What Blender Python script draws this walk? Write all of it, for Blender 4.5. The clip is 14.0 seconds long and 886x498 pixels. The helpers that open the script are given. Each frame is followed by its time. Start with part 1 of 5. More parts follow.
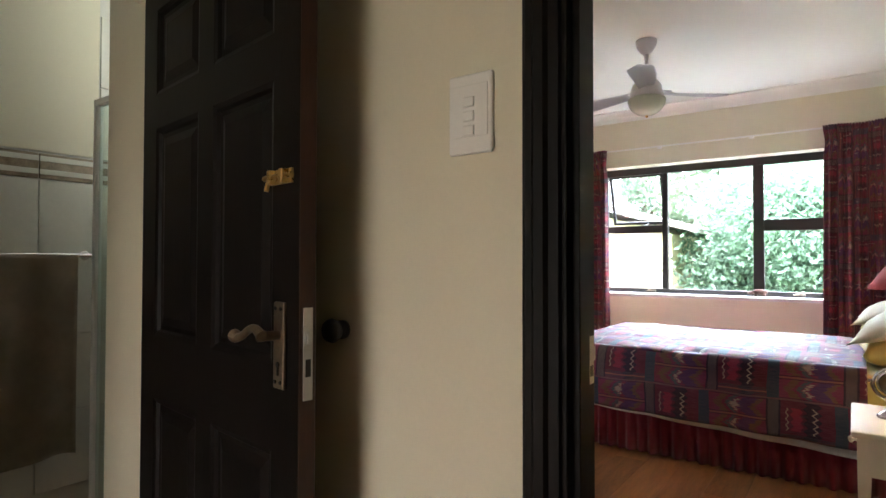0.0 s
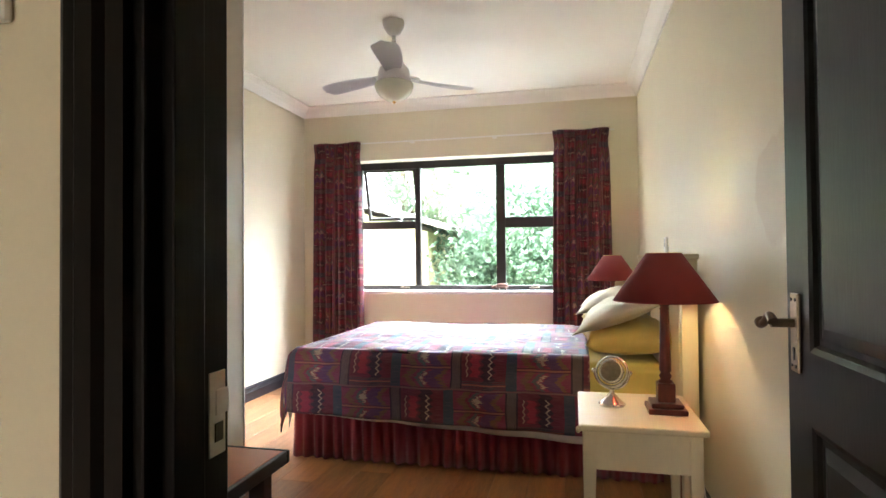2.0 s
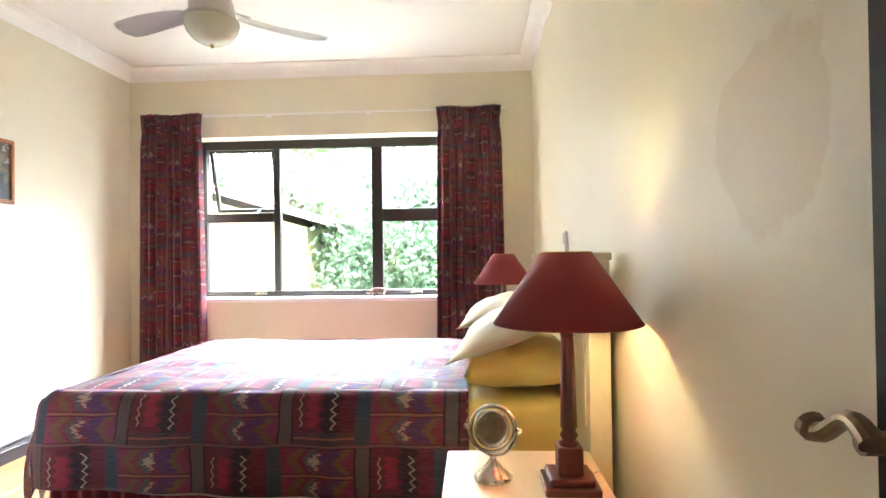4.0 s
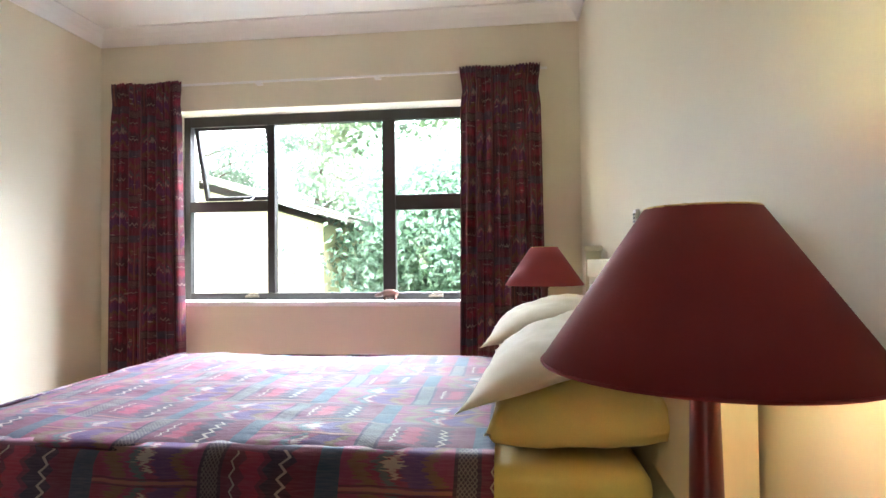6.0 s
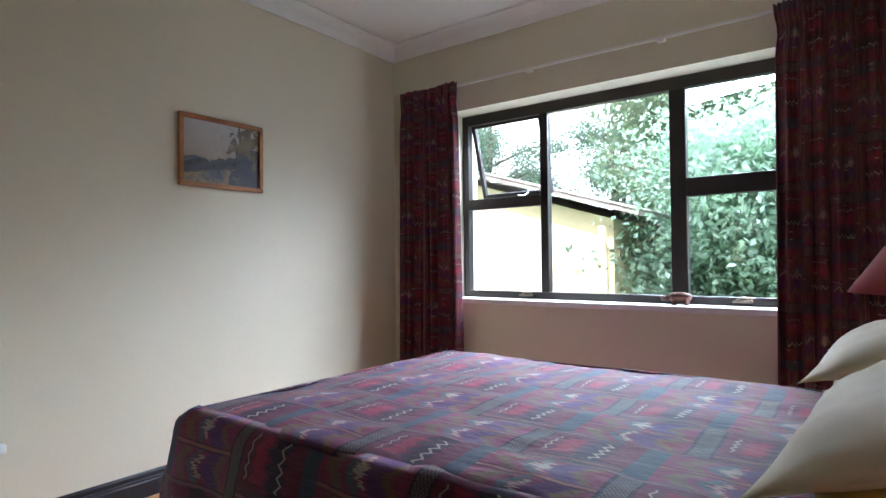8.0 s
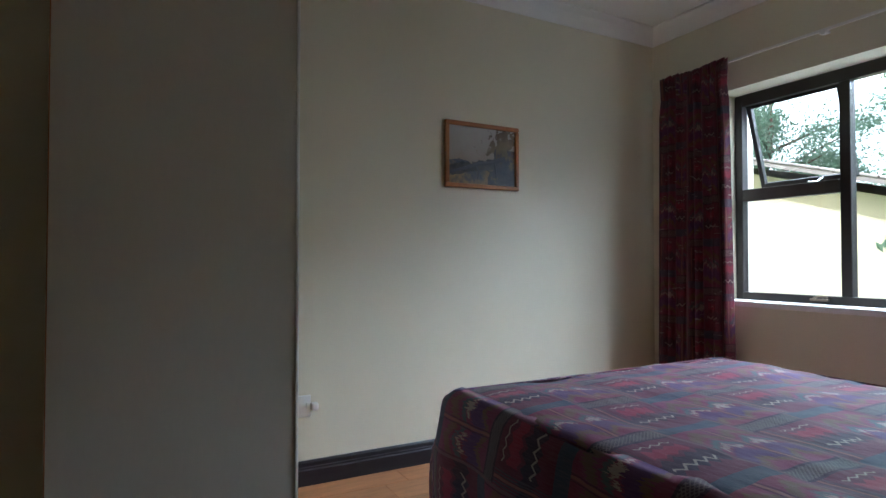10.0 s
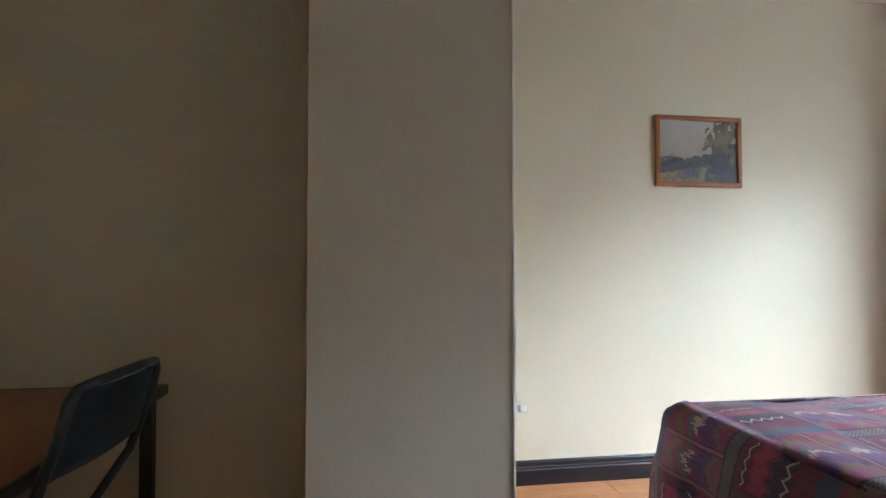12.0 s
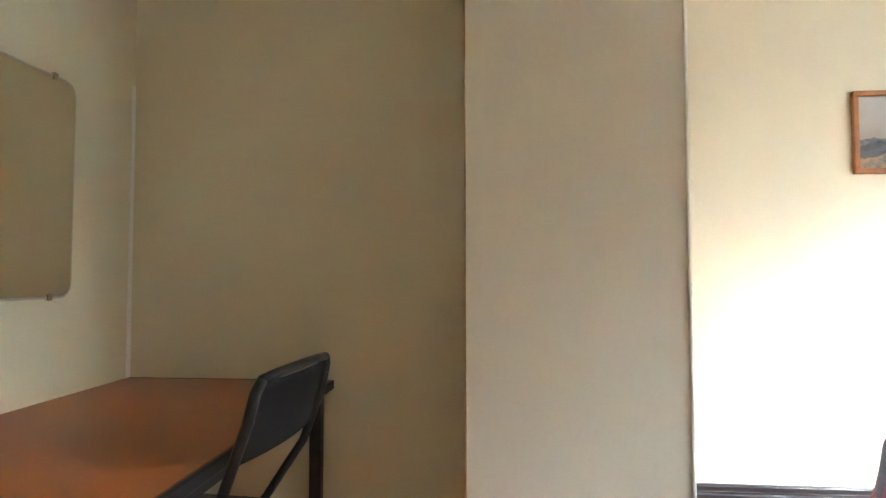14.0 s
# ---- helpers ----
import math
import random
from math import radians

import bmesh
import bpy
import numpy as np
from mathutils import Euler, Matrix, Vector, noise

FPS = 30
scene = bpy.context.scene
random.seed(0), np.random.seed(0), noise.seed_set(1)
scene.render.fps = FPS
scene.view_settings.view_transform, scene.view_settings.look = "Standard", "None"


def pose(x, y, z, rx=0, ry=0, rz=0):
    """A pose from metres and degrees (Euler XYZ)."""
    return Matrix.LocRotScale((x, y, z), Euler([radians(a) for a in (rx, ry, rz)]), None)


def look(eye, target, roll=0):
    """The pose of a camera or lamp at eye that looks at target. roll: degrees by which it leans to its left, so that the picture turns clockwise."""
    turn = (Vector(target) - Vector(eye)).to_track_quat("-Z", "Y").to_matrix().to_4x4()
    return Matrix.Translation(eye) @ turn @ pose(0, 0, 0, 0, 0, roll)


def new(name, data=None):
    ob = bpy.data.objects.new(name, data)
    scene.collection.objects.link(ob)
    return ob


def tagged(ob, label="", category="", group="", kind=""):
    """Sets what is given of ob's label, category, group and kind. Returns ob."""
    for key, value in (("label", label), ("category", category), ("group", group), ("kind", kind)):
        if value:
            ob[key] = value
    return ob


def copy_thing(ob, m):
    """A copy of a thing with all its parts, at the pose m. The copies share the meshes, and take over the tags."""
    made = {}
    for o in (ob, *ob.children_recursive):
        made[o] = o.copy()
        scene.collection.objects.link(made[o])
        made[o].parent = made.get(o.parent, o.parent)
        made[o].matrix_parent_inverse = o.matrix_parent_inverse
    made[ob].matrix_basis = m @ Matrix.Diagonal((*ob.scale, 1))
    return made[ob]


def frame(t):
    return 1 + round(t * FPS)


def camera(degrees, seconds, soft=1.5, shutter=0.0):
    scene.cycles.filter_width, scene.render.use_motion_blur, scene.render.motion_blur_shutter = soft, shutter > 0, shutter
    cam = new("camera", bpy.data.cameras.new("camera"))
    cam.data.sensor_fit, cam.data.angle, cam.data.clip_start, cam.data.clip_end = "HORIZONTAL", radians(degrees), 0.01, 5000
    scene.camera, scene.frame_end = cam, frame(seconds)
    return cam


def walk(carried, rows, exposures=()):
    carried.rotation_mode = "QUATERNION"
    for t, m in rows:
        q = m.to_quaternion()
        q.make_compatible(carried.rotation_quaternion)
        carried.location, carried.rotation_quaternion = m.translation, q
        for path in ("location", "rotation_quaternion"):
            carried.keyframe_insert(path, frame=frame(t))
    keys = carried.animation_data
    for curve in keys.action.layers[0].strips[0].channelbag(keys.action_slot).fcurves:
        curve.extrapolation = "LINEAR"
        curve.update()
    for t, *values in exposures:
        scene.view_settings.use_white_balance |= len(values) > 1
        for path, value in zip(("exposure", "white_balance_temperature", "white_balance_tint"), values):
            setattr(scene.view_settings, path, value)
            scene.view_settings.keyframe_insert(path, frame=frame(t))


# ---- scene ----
cam = camera(76.1, 14.0)
PATH = [
    (0, (-0.151, -0.441, 1.219), (-1.325, 1.178, 1.258), 0.1),
    (0.5, (-0.153, -0.385, 1.212), (-1.122, 1.364, 1.25), -0.1),
    (1, (-0.167, -0.255, 1.199), (-0.937, 1.59, 1.235), -0.3),
    (1.2, (-0.169, -0.188, 1.2), (-0.858, 1.689, 1.235), -0.4),
    (1.5, (-0.177, -0.102, 1.196), (-0.77, 1.807, 1.232), -0.3),
    (2, (-0.179, 0.051, 1.194), (-0.627, 2.0, 1.229), -0.5),
    (2.5, (-0.179, 0.236, 1.209), (-0.462, 2.215, 1.24), -0.6),
    (3, (-0.141, 0.418, 1.211), (-0.294, 2.412, 1.239), -0.7),
    (3.5, (-0.077, 0.683, 1.211), (-0.187, 2.68, 1.233), -0.8),
    (6, (-0.059, 1.791, 1.148), (-0.288, 3.777, 1.187), -0.6),
    (6.5, (-0.071, 1.948, 1.146), (-0.469, 3.907, 1.182), -0.6),
    (7, (-0.067, 2.054, 1.142), (-0.729, 3.941, 1.179), -0.5),
    (7.5, (-0.053, 2.137, 1.150), (-0.989, 3.904, 1.188), -0.6),
    (8, (-0.028, 2.202, 1.143), (-1.219, 3.809, 1.185), -0.6),
    (10.5, (-0.039, 2.201, 1.118), (-1.876, 2.992, 1.17), 0.1),
    (11, (-0.049, 2.193, 1.105), (-1.948, 2.815, 1.17), 0.1),
    (11.5, (-0.009, 2.182, 1.131), (-1.961, 2.614, 1.185), -0.1),
    (12, (-0.052, 2.128, 1.126), (-2.026, 2.444, 1.183), 0.0),
    (12.5, (-0.085, 2.098, 1.112), (-2.074, 2.301, 1.183), 0.0),
    (13, (-0.094, 2.095, 1.11), (-2.091, 2.164, 1.187), -0.2),
    (13.5, (-0.103, 2.088, 1.1), (-2.1, 2.031, 1.187), -0.2),
    (14, (-0.124, 2.067, 1.1), (-2.115, 1.898, 1.185), -0.1),
]
EXPOSURES = [(0, 1.95, 5600, 11), (1.5, 2.05, 5850, 9), (2.5, 2.3, 6050, 8), (3.5, 2.6, 6050, 9), (6, 1.87, 5750, 11), (6.5, 1.55, 5500, 12), (7, 1.2, 5450, 13), (8, 0.6, 5400, 12),
             (10.5, -0.05, 5200, 6), (11, 0.02, 5250, 6), (11.5, 0.55, 5350, 7), (12, 1.25, 5500, 7), (12.5, 1.75, 5650, 7), (13, 2.2, 5800, 6), (13.5, 2.5, 5900, 6), (14, 2.65, 6050, 6)]
walk(cam, [(t, look(eye, target, roll)) for t, eye, target, roll in PATH], EXPOSURES)

# ---- world and light ----
world = bpy.data.worlds.new("sky")
scene.world = world
world.use_nodes = True
wn = world.node_tree
sky = wn.nodes.new("ShaderNodeTexSky")
sky.sky_type = "NISHITA"
sky.sun_disc = False
sky.sun_elevation = radians(41)
sky.sun_rotation = radians(170)
sky.air_density = 1.0
sky.dust_density = 7.0
wn.links.new(sky.outputs[0], wn.nodes["Background"].inputs[0])
wn.nodes["Background"].inputs[1].default_value = 0.15

sun_data = bpy.data.lights.new("sun", "SUN")
sun_data.energy, sun_data.angle, sun_data.color = 4.0, radians(0.6), (1.0, 0.95, 0.86)
sun = new("sun", sun_data)
sun.matrix_world = look((4, -24, 21), (0, 0, 0))

# added area lamp outside, standing in for the sky's light through the bedroom window
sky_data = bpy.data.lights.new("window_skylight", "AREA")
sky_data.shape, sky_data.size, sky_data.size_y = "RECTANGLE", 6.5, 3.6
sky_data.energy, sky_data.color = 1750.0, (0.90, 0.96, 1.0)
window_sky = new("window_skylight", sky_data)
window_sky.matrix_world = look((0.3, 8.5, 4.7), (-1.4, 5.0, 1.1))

# added fill lamp at an assumed, unseen bathroom opening, aimed at the ceiling
bath_data = bpy.data.lights.new("bathroom_skylight", "AREA")
bath_data.shape, bath_data.size, bath_data.size_y = "RECTANGLE", 0.62, 0.55
bath_data.energy, bath_data.color = 2.6, (0.92, 0.96, 1.0)
bath_fill = new("bathroom_skylight", bath_data)
bath_fill.matrix_world = look((-3.0, 1.325, 2.28), (-2.3, 0.7, 2.75))


# ---- node helpers ----
class N:
    """A small arithmetic wrapper round shader sockets."""

    def __init__(self, nt, s):
        self.nt, self.s = nt, s

    def op(self, kind, *others):
        n = self.nt.nodes.new("ShaderNodeMath")
        n.operation = kind
        for i, v in enumerate((self, *others)):
            if isinstance(v, N):
                self.nt.links.new(v.s, n.inputs[i])
            else:
                n.inputs[i].default_value = v
        return N(self.nt, n.outputs[0])

    def __add__(self, o): return self.op("ADD", o)
    def __sub__(self, o): return self.op("SUBTRACT", o)
    def __mul__(self, o): return self.op("MULTIPLY", o)
    def __gt__(self, o): return self.op("GREATER_THAN", o)
    def __lt__(self, o): return self.op("LESS_THAN", o)
    def floor(self): return self.op("FLOOR")
    def fract(self): return self.op("FRACT")
    def abs(self): return self.op("ABSOLUTE")
    def sin(self): return self.op("SINE")
    def pingpong(self, o): return self.op("PINGPONG", o)


def link(nt, a, b):
    nt.links.new(a.s if isinstance(a, N) else a, b)


def mixc(nt, fac, a, b, blend="MIX"):
    n = nt.nodes.new("ShaderNodeMix")
    n.data_type, n.blend_type = "RGBA", blend
    for sock, v in ((n.inputs["Factor"], fac), (n.inputs[6], a), (n.inputs[7], b)):
        if isinstance(v, N):
            nt.links.new(v.s, sock)
        elif isinstance(v, (int, float)):
            sock.default_value = v
        elif isinstance(v, tuple):
            sock.default_value = (*v[:3], 1)
        else:
            nt.links.new(v, sock)
    return n.outputs[2]


def noise_of(nt, vec, scale, detail=4, rough=0.55):
    n = nt.nodes.new("ShaderNodeTexNoise")
    n.inputs["Scale"].default_value = scale
    n.inputs["Detail"].default_value = detail
    n.inputs["Roughness"].default_value = rough
    if vec is not None:
        nt.links.new(vec, n.inputs["Vector"])
    return N(nt, n.outputs[0])


def bare(name):
    m = bpy.data.materials.new(name)
    m.use_nodes = True
    nt = m.node_tree
    b = nt.nodes["Principled BSDF"]
    co = nt.nodes.new("ShaderNodeTexCoord")
    return m, nt, b, co


def bump_on(nt, b, height, strength, dist):
    n = nt.nodes.new("ShaderNodeBump")
    n.inputs["Strength"].default_value = strength
    n.inputs["Distance"].default_value = dist
    link(nt, height, n.inputs["Height"])
    nt.links.new(n.outputs[0], b.inputs["Normal"])


def surface(name, base, rough=0.5, metal=0.0, fine=60, coarse=2.5, vary=0.12, bump=0.15, dist=0.002,
            second=None, spec=0.5, stretch=(1, 1, 1), sheen=0.0, piece=0.0):
    """A paint, wood, metal or cloth with variation at two scales and a fine relief."""
    m, nt, b, co = bare(name)
    mp = nt.nodes.new("ShaderNodeMapping")
    mp.inputs["Scale"].default_value = stretch
    nt.links.new(co.outputs["Object"], mp.inputs[0])
    big = noise_of(nt, mp.outputs[0], coarse, 5)
    small = noise_of(nt, mp.outputs[0], fine, 6)
    dark = tuple(c * (1 - vary * 1.6) for c in base)
    light = second or tuple(min(1, c * (1 + vary)) for c in base)
    mixed = (big * 0.6 + small * 0.4 - 0.3) * 2.2
    if piece:
        oi = nt.nodes.new("ShaderNodeObjectInfo")
        mixed = mixed + (N(nt, oi.outputs["Random"]) - 0.5) * piece
    mixed.s.node.use_clamp = True
    nt.links.new(mixc(nt, mixed, dark, light), b.inputs["Base Color"])
    link(nt, (small - 0.5) * 0.10 + rough, b.inputs["Roughness"])
    b.inputs["Metallic"].default_value = metal
    b.inputs["Specular IOR Level"].default_value = spec
    b.inputs["Sheen Weight"].default_value = sheen
    if bump:
        bump_on(nt, b, small * 0.6 + big * 0.4, bump, dist)
    return m


def fabric(name, wash=0.22, dyes=((0.19, 0.050, 0.095), (0.12, 0.060, 0.17)), scale=1.0, flecks=0.0):
    """Printed ikat: half-dropped rows of a solid bar, a zigzag block, a lattice strip and feathered arrowheads."""
    m, nt, b, co = bare(name)
    sep = nt.nodes.new("ShaderNodeSeparateXYZ")
    nt.links.new(co.outputs["UV"], sep.inputs[0])

    def stretched(sx, sy, detail=2):
        mp = nt.nodes.new("ShaderNodeMapping")
        mp.inputs["Scale"].default_value = (sx, sy, 1)
        nt.links.new(co.outputs["UV"], mp.inputs[0])
        return noise_of(nt, mp.outputs[0], 1.0, detail)

    soft = noise_of(nt, co.outputs["UV"], 7, 2)
    feather = stretched(14, 170, 3)
    u = N(nt, sep.outputs[0]) * scale + (soft - 0.5) * 0.02
    v = N(nt, sep.outputs[1]) * scale + (soft - 0.5) * 0.015
    uf = u + (feather - 0.5) * 0.085
    rows = v * (1 / 0.232)
    row = rows.floor()
    shift = row.op("FLOORED_MODULO", 2.0) * 0.47 + row * 0.06
    cu = (u * (1 / 0.66) + shift).fract()
    cf = (uf * (1 / 0.66) + shift).fract()
    cv = rows.fract()
    maroon, wine, pink = (0.16, 0.016, 0.032), (0.075, 0.016, 0.034), (0.24, 0.045, 0.11)
    purple, teal, navy = (0.075, 0.034, 0.13), (0.018, 0.068, 0.098), (0.012, 0.015, 0.027)
    cream, olive, salmon = (0.46, 0.39, 0.31), (0.16, 0.095, 0.042), (0.30, 0.13, 0.09)
    slate = (0.055, 0.065, 0.070)

    def zig(at, size, teeth):
        return cu + ((cv * teeth).pingpong(0.5) - 0.25) * size - at

    # zigzag block
    z = mixc(nt, soft * 1.4 - 0.2, wine, maroon)
    z = mixc(nt, (zig(0.235, 0.07, 6).abs() - 0.05) < 0, z, navy)
    z = mixc(nt, ((zig(0.215, 0.06, 7).abs() - 0.007) < 0).op("MULTIPLY", (cv - 0.56).abs() < 0.30), z, cream)
    z = mixc(nt, ((zig(0.345, 0.05, 6).abs() - 0.035) < 0).op("MULTIPLY", (cv - 0.56).abs() < 0.26), z, (0.30, 0.020, 0.045))
    z = mixc(nt, ((zig(0.415, 0.035, 7).abs() - 0.004) < 0).op("MULTIPLY", (cv - 0.56).abs() < 0.26), z, cream)
    z = mixc(nt, (cv < 0.22) * ((cv * 27).fract() < 0.5), z, slate)
    z = mixc(nt, ((cv - 0.12).abs() < 0.016), z, salmon)
    # lattice strip
    lat = ((cu * 60).pingpong(0.5) - (cv * 18).pingpong(0.5)).abs() < 0.16
    e = mixc(nt, lat, (0.022, 0.026, 0.032), (0.15, 0.15, 0.125))
    e = mixc(nt, ((cu - 0.51).abs() > 0.036), e, navy)
    # arrowheads in two bands, feathered along the weft
    half = (cv * 2).fract()
    point = (half - 0.5).abs() * 0.16
    arrow = (cf * 1.0 + point).fract()
    a = mixc(nt, soft * 1.6 - 0.3, maroon, pink)
    a = mixc(nt, (arrow - 0.735).abs() < 0.052, a, purple)
    a = mixc(nt, (arrow - 0.665).abs() < 0.022, a, olive)
    a = mixc(nt, ((arrow - 0.815).abs() < 0.011) * ((half - 0.5).abs() < 0.30), a, cream)
    a = mixc(nt, (arrow - 0.855).abs() < 0.018, a, (0.06, 0.12, 0.125))
    a = mixc(nt, (arrow - 0.94).abs() < 0.032, a, olive)
    a = mixc(nt, ((cf - 0.79).abs() < 0.035) * (((cv - 0.75).abs() + (feather - 0.5) * 0.16) < 0.05), a, cream)
    a = mixc(nt, (half - 0.5).abs() > 0.465, a, salmon)
    a = mixc(nt, ((half - 0.5).abs() - 0.43).abs() < 0.02, a, wine)
    out = mixc(nt, cu > 0.085, teal, z)
    out = mixc(nt, cu > 0.46, out, e)
    out = mixc(nt, cu > 0.56, out, a)
    out = mixc(nt, (cv - 0.5).abs() > 0.482, out, (0.17, 0.10, 0.10))
    out = mixc(nt, wash, out, mixc(nt, soft * 3 - 1, dyes[0], dyes[1]))
    if flecks:
        out = mixc(nt, (stretched(60, 12) > 0.68) * flecks, out, cream)
    thread = noise_of(nt, co.outputs["UV"], 420, 2)
    streak = stretched(20, 240, 3)
    out = mixc(nt, (streak - 0.42) * 0.5, out, (0.38, 0.26, 0.28))
    out = mixc(nt, (thread - 0.45) * 0.4, out, (0.06, 0.04, 0.05))
    nt.links.new(out, b.inputs["Base Color"])
    b.inputs["Roughness"].default_value = 0.68
    b.inputs["Sheen Weight"].default_value = 0.10
    b.inputs["Specular IOR Level"].default_value = 0.15
    wr = stretched(16, 26, 4)
    crease = stretched(2.2, 7, 3)
    bump_on(nt, b, thread * 0.05 + wr * 0.3 + crease, 0.5, 0.022)
    return m


def glass_mat(name, tint=(1, 1, 1), rough=0.0):
    m, nt, b, co = bare(name)
    b.inputs["Transmission Weight"].default_value = 1
    b.inputs["Roughness"].default_value = rough
    b.inputs["IOR"].default_value = 1.45
    b.inputs["Base Color"].default_value = (*tint, 1)
    return m


M_WALL = surface("cream wall paint", (0.75, 0.69, 0.53), 0.55, fine=140, coarse=1.6, vary=0.03, bump=0.10, dist=0.0015)
M_CEIL = surface("white ceiling paint", (0.82, 0.80, 0.74), 0.7, fine=120, coarse=1.5, vary=0.02, bump=0.06, dist=0.001)
M_CORN = surface("white cornice", (0.84, 0.82, 0.78), 0.6, fine=90, coarse=2, vary=0.02, bump=0.04, dist=0.001)
M_BASE = surface("dark baseboard stain", (0.022, 0.020, 0.026), 0.35, fine=60, coarse=3, vary=0.3, bump=0.15, stretch=(1, 1, 8))
M_DOOR = surface("dark stained timber", (0.0070, 0.0050, 0.0045), 0.42, spec=0.15, fine=26, coarse=2, vary=0.35, bump=0.22, dist=0.0015, stretch=(6, 6, 0.7))
M_EDGE = surface("reddish brown door edge", (0.05, 0.016, 0.007), 0.45, fine=30, coarse=3, vary=0.3, bump=0.2, stretch=(6, 6, 0.7))
M_PANEL = surface("off-white melamine", (0.63, 0.58, 0.49), 0.42, fine=90, coarse=1.6, vary=0.03, bump=0.06, dist=0.0008, stretch=(1, 1, 0.35))
M_TRIM = surface("white plastic edging", (0.84, 0.82, 0.78), 0.4, fine=80, coarse=3, vary=0.03, bump=0.05)
M_ALU = surface("dark bronze aluminium", (0.035, 0.028, 0.026), 0.38, metal=0.35, fine=120, coarse=4, vary=0.15, bump=0.05)
M_FLOOR = surface("laminate oak plank", (0.44, 0.20, 0.085), 0.42, fine=18, coarse=2.2, vary=0.28, bump=0.06, dist=0.001, stretch=(9, 1, 1), piece=0.5)
M_JOINT = surface("dark floor underlay", (0.08, 0.04, 0.02), 0.7, vary=0.1)
M_FABRIC = fabric("ikat patchwork bedspread")
M_CURTAIN = fabric("ikat patchwork curtain", 0.52, ((0.17, 0.018, 0.026), (0.07, 0.014, 0.020)), 1.15, 0.5)
M_SKIRT = surface("burgundy valance cotton", (0.22, 0.014, 0.035), 0.75, fine=300, coarse=5, vary=0.15, bump=0.25, dist=0.001, sheen=0.2)
M_CREAM = surface("cream cotton", (0.74, 0.66, 0.50), 0.8, fine=350, coarse=6, vary=0.06, bump=0.3, dist=0.002, sheen=0.2)
M_YELLOW = surface("mustard yellow cotton", (0.70, 0.55, 0.17), 0.8, fine=350, coarse=6, vary=0.10, bump=0.3, dist=0.002, sheen=0.2)
M_SHEET = surface("white sheet cotton", (0.82, 0.79, 0.76), 0.8, fine=350, coarse=6, vary=0.04, bump=0.3, dist=0.002)
M_IVORY = surface("ivory painted wood", (0.80, 0.72, 0.52), 0.38, fine=60, coarse=3, vary=0.05, bump=0.08, stretch=(1, 1, 0.4))
M_SHADE = surface("red lampshade card", (0.27, 0.030, 0.034), 0.7, fine=260, coarse=6, vary=0.08, bump=0.15)
M_MAHOG = surface("dark mahogany", (0.10, 0.018, 0.014), 0.3, fine=40, coarse=4, vary=0.3, bump=0.1, stretch=(4, 4, 1))
M_CHROME = surface("polished nickel", (0.72, 0.69, 0.64), 0.14, metal=1.0, fine=50, coarse=5, vary=0.06, bump=0.02)
M_BRONZE = surface("antique bronze", (0.28, 0.22, 0.16), 0.36, metal=0.9, fine=80, coarse=10, vary=0.25, bump=0.1)
M_STEEL = surface("satin steel", (0.55, 0.54, 0.52), 0.32, metal=1.0, fine=120, coarse=5, vary=0.1, bump=0.04)
M_BRASS = surface("brass", (0.75, 0.52, 0.20), 0.28, metal=1.0, fine=80, coarse=10, vary=0.15, bump=0.05)
M_BLACK = surface("black painted metal", (0.012, 0.012, 0.013), 0.38, fine=90, coarse=6, vary=0.2, bump=0.08)
M_BLACKCLOTH = surface("black vinyl", (0.016, 0.016, 0.018), 0.5, fine=300, coarse=6, vary=0.2, bump=0.2)
M_DESK = surface("orange cherry desk veneer", (0.34, 0.09, 0.022), 0.28, fine=6, coarse=0.8, vary=0.04, bump=0.0)
_d = M_DESK.node_tree.nodes["Principled BSDF"]
for _l in list(_d.inputs["Roughness"].links):
    M_DESK.node_tree.links.remove(_l)
_d.inputs["Roughness"].default_value = 0.30
M_DESKEDGE = surface("black desk edging", (0.014, 0.012, 0.012), 0.4, fine=90, coarse=6, vary=0.2, bump=0.05)
M_PLASTIC = surface("white plastic", (0.84, 0.82, 0.78), 0.35, fine=100, coarse=4, vary=0.03, bump=0.03)
M_FAN = surface("white fan enamel", (0.78, 0.76, 0.78), 0.32, fine=100, coarse=4, vary=0.03, bump=0.03)
M_BLADE = surface("pale grey fan blade", (0.50, 0.48, 0.51), 0.3, fine=100, coarse=4, vary=0.05, bump=0.03)
M_OPAL = surface("opal glass", (0.76, 0.80, 0.68), 0.22, fine=100, coarse=4, vary=0.03, bump=0.02)
M_TILE = surface("pale glazed tile", (0.72, 0.70, 0.62), 0.18, fine=50, coarse=3, vary=0.05, bump=0.04, piece=0.3)
M_TILEBAND = surface("brown border tile", (0.36, 0.29, 0.21), 0.25, fine=120, coarse=20, vary=0.3, bump=0.1)
M_GROUT = surface("white grout", (0.66, 0.64, 0.58), 0.8, vary=0.06)
M_TOWEL = surface("beige terry towel", (0.46, 0.37, 0.26), 0.95, fine=420, coarse=12, vary=0.18, bump=0.9, dist=0.006, sheen=0.5)
M_BOUNCE = surface("pale terrace stone", (0.42, 0.36, 0.30), 0.8, fine=40, coarse=2, vary=0.12, bump=0.3, dist=0.004)
M_GLASS = glass_mat("window glass")
M_SHOWER = glass_mat("shower glass", (0.80, 0.92, 0.86))
M_MIRROR = surface("mirror silver", (0.86, 0.85, 0.80), 0.02, metal=1.0, vary=0.0, bump=0)
M_MIRROR.node_tree.nodes["Principled BSDF"].inputs["Roughness"].default_value = 0.02
for _l in list(M_MIRROR.node_tree.nodes["Principled BSDF"].inputs["Roughness"].links):
    M_MIRROR.node_tree.links.remove(_l)
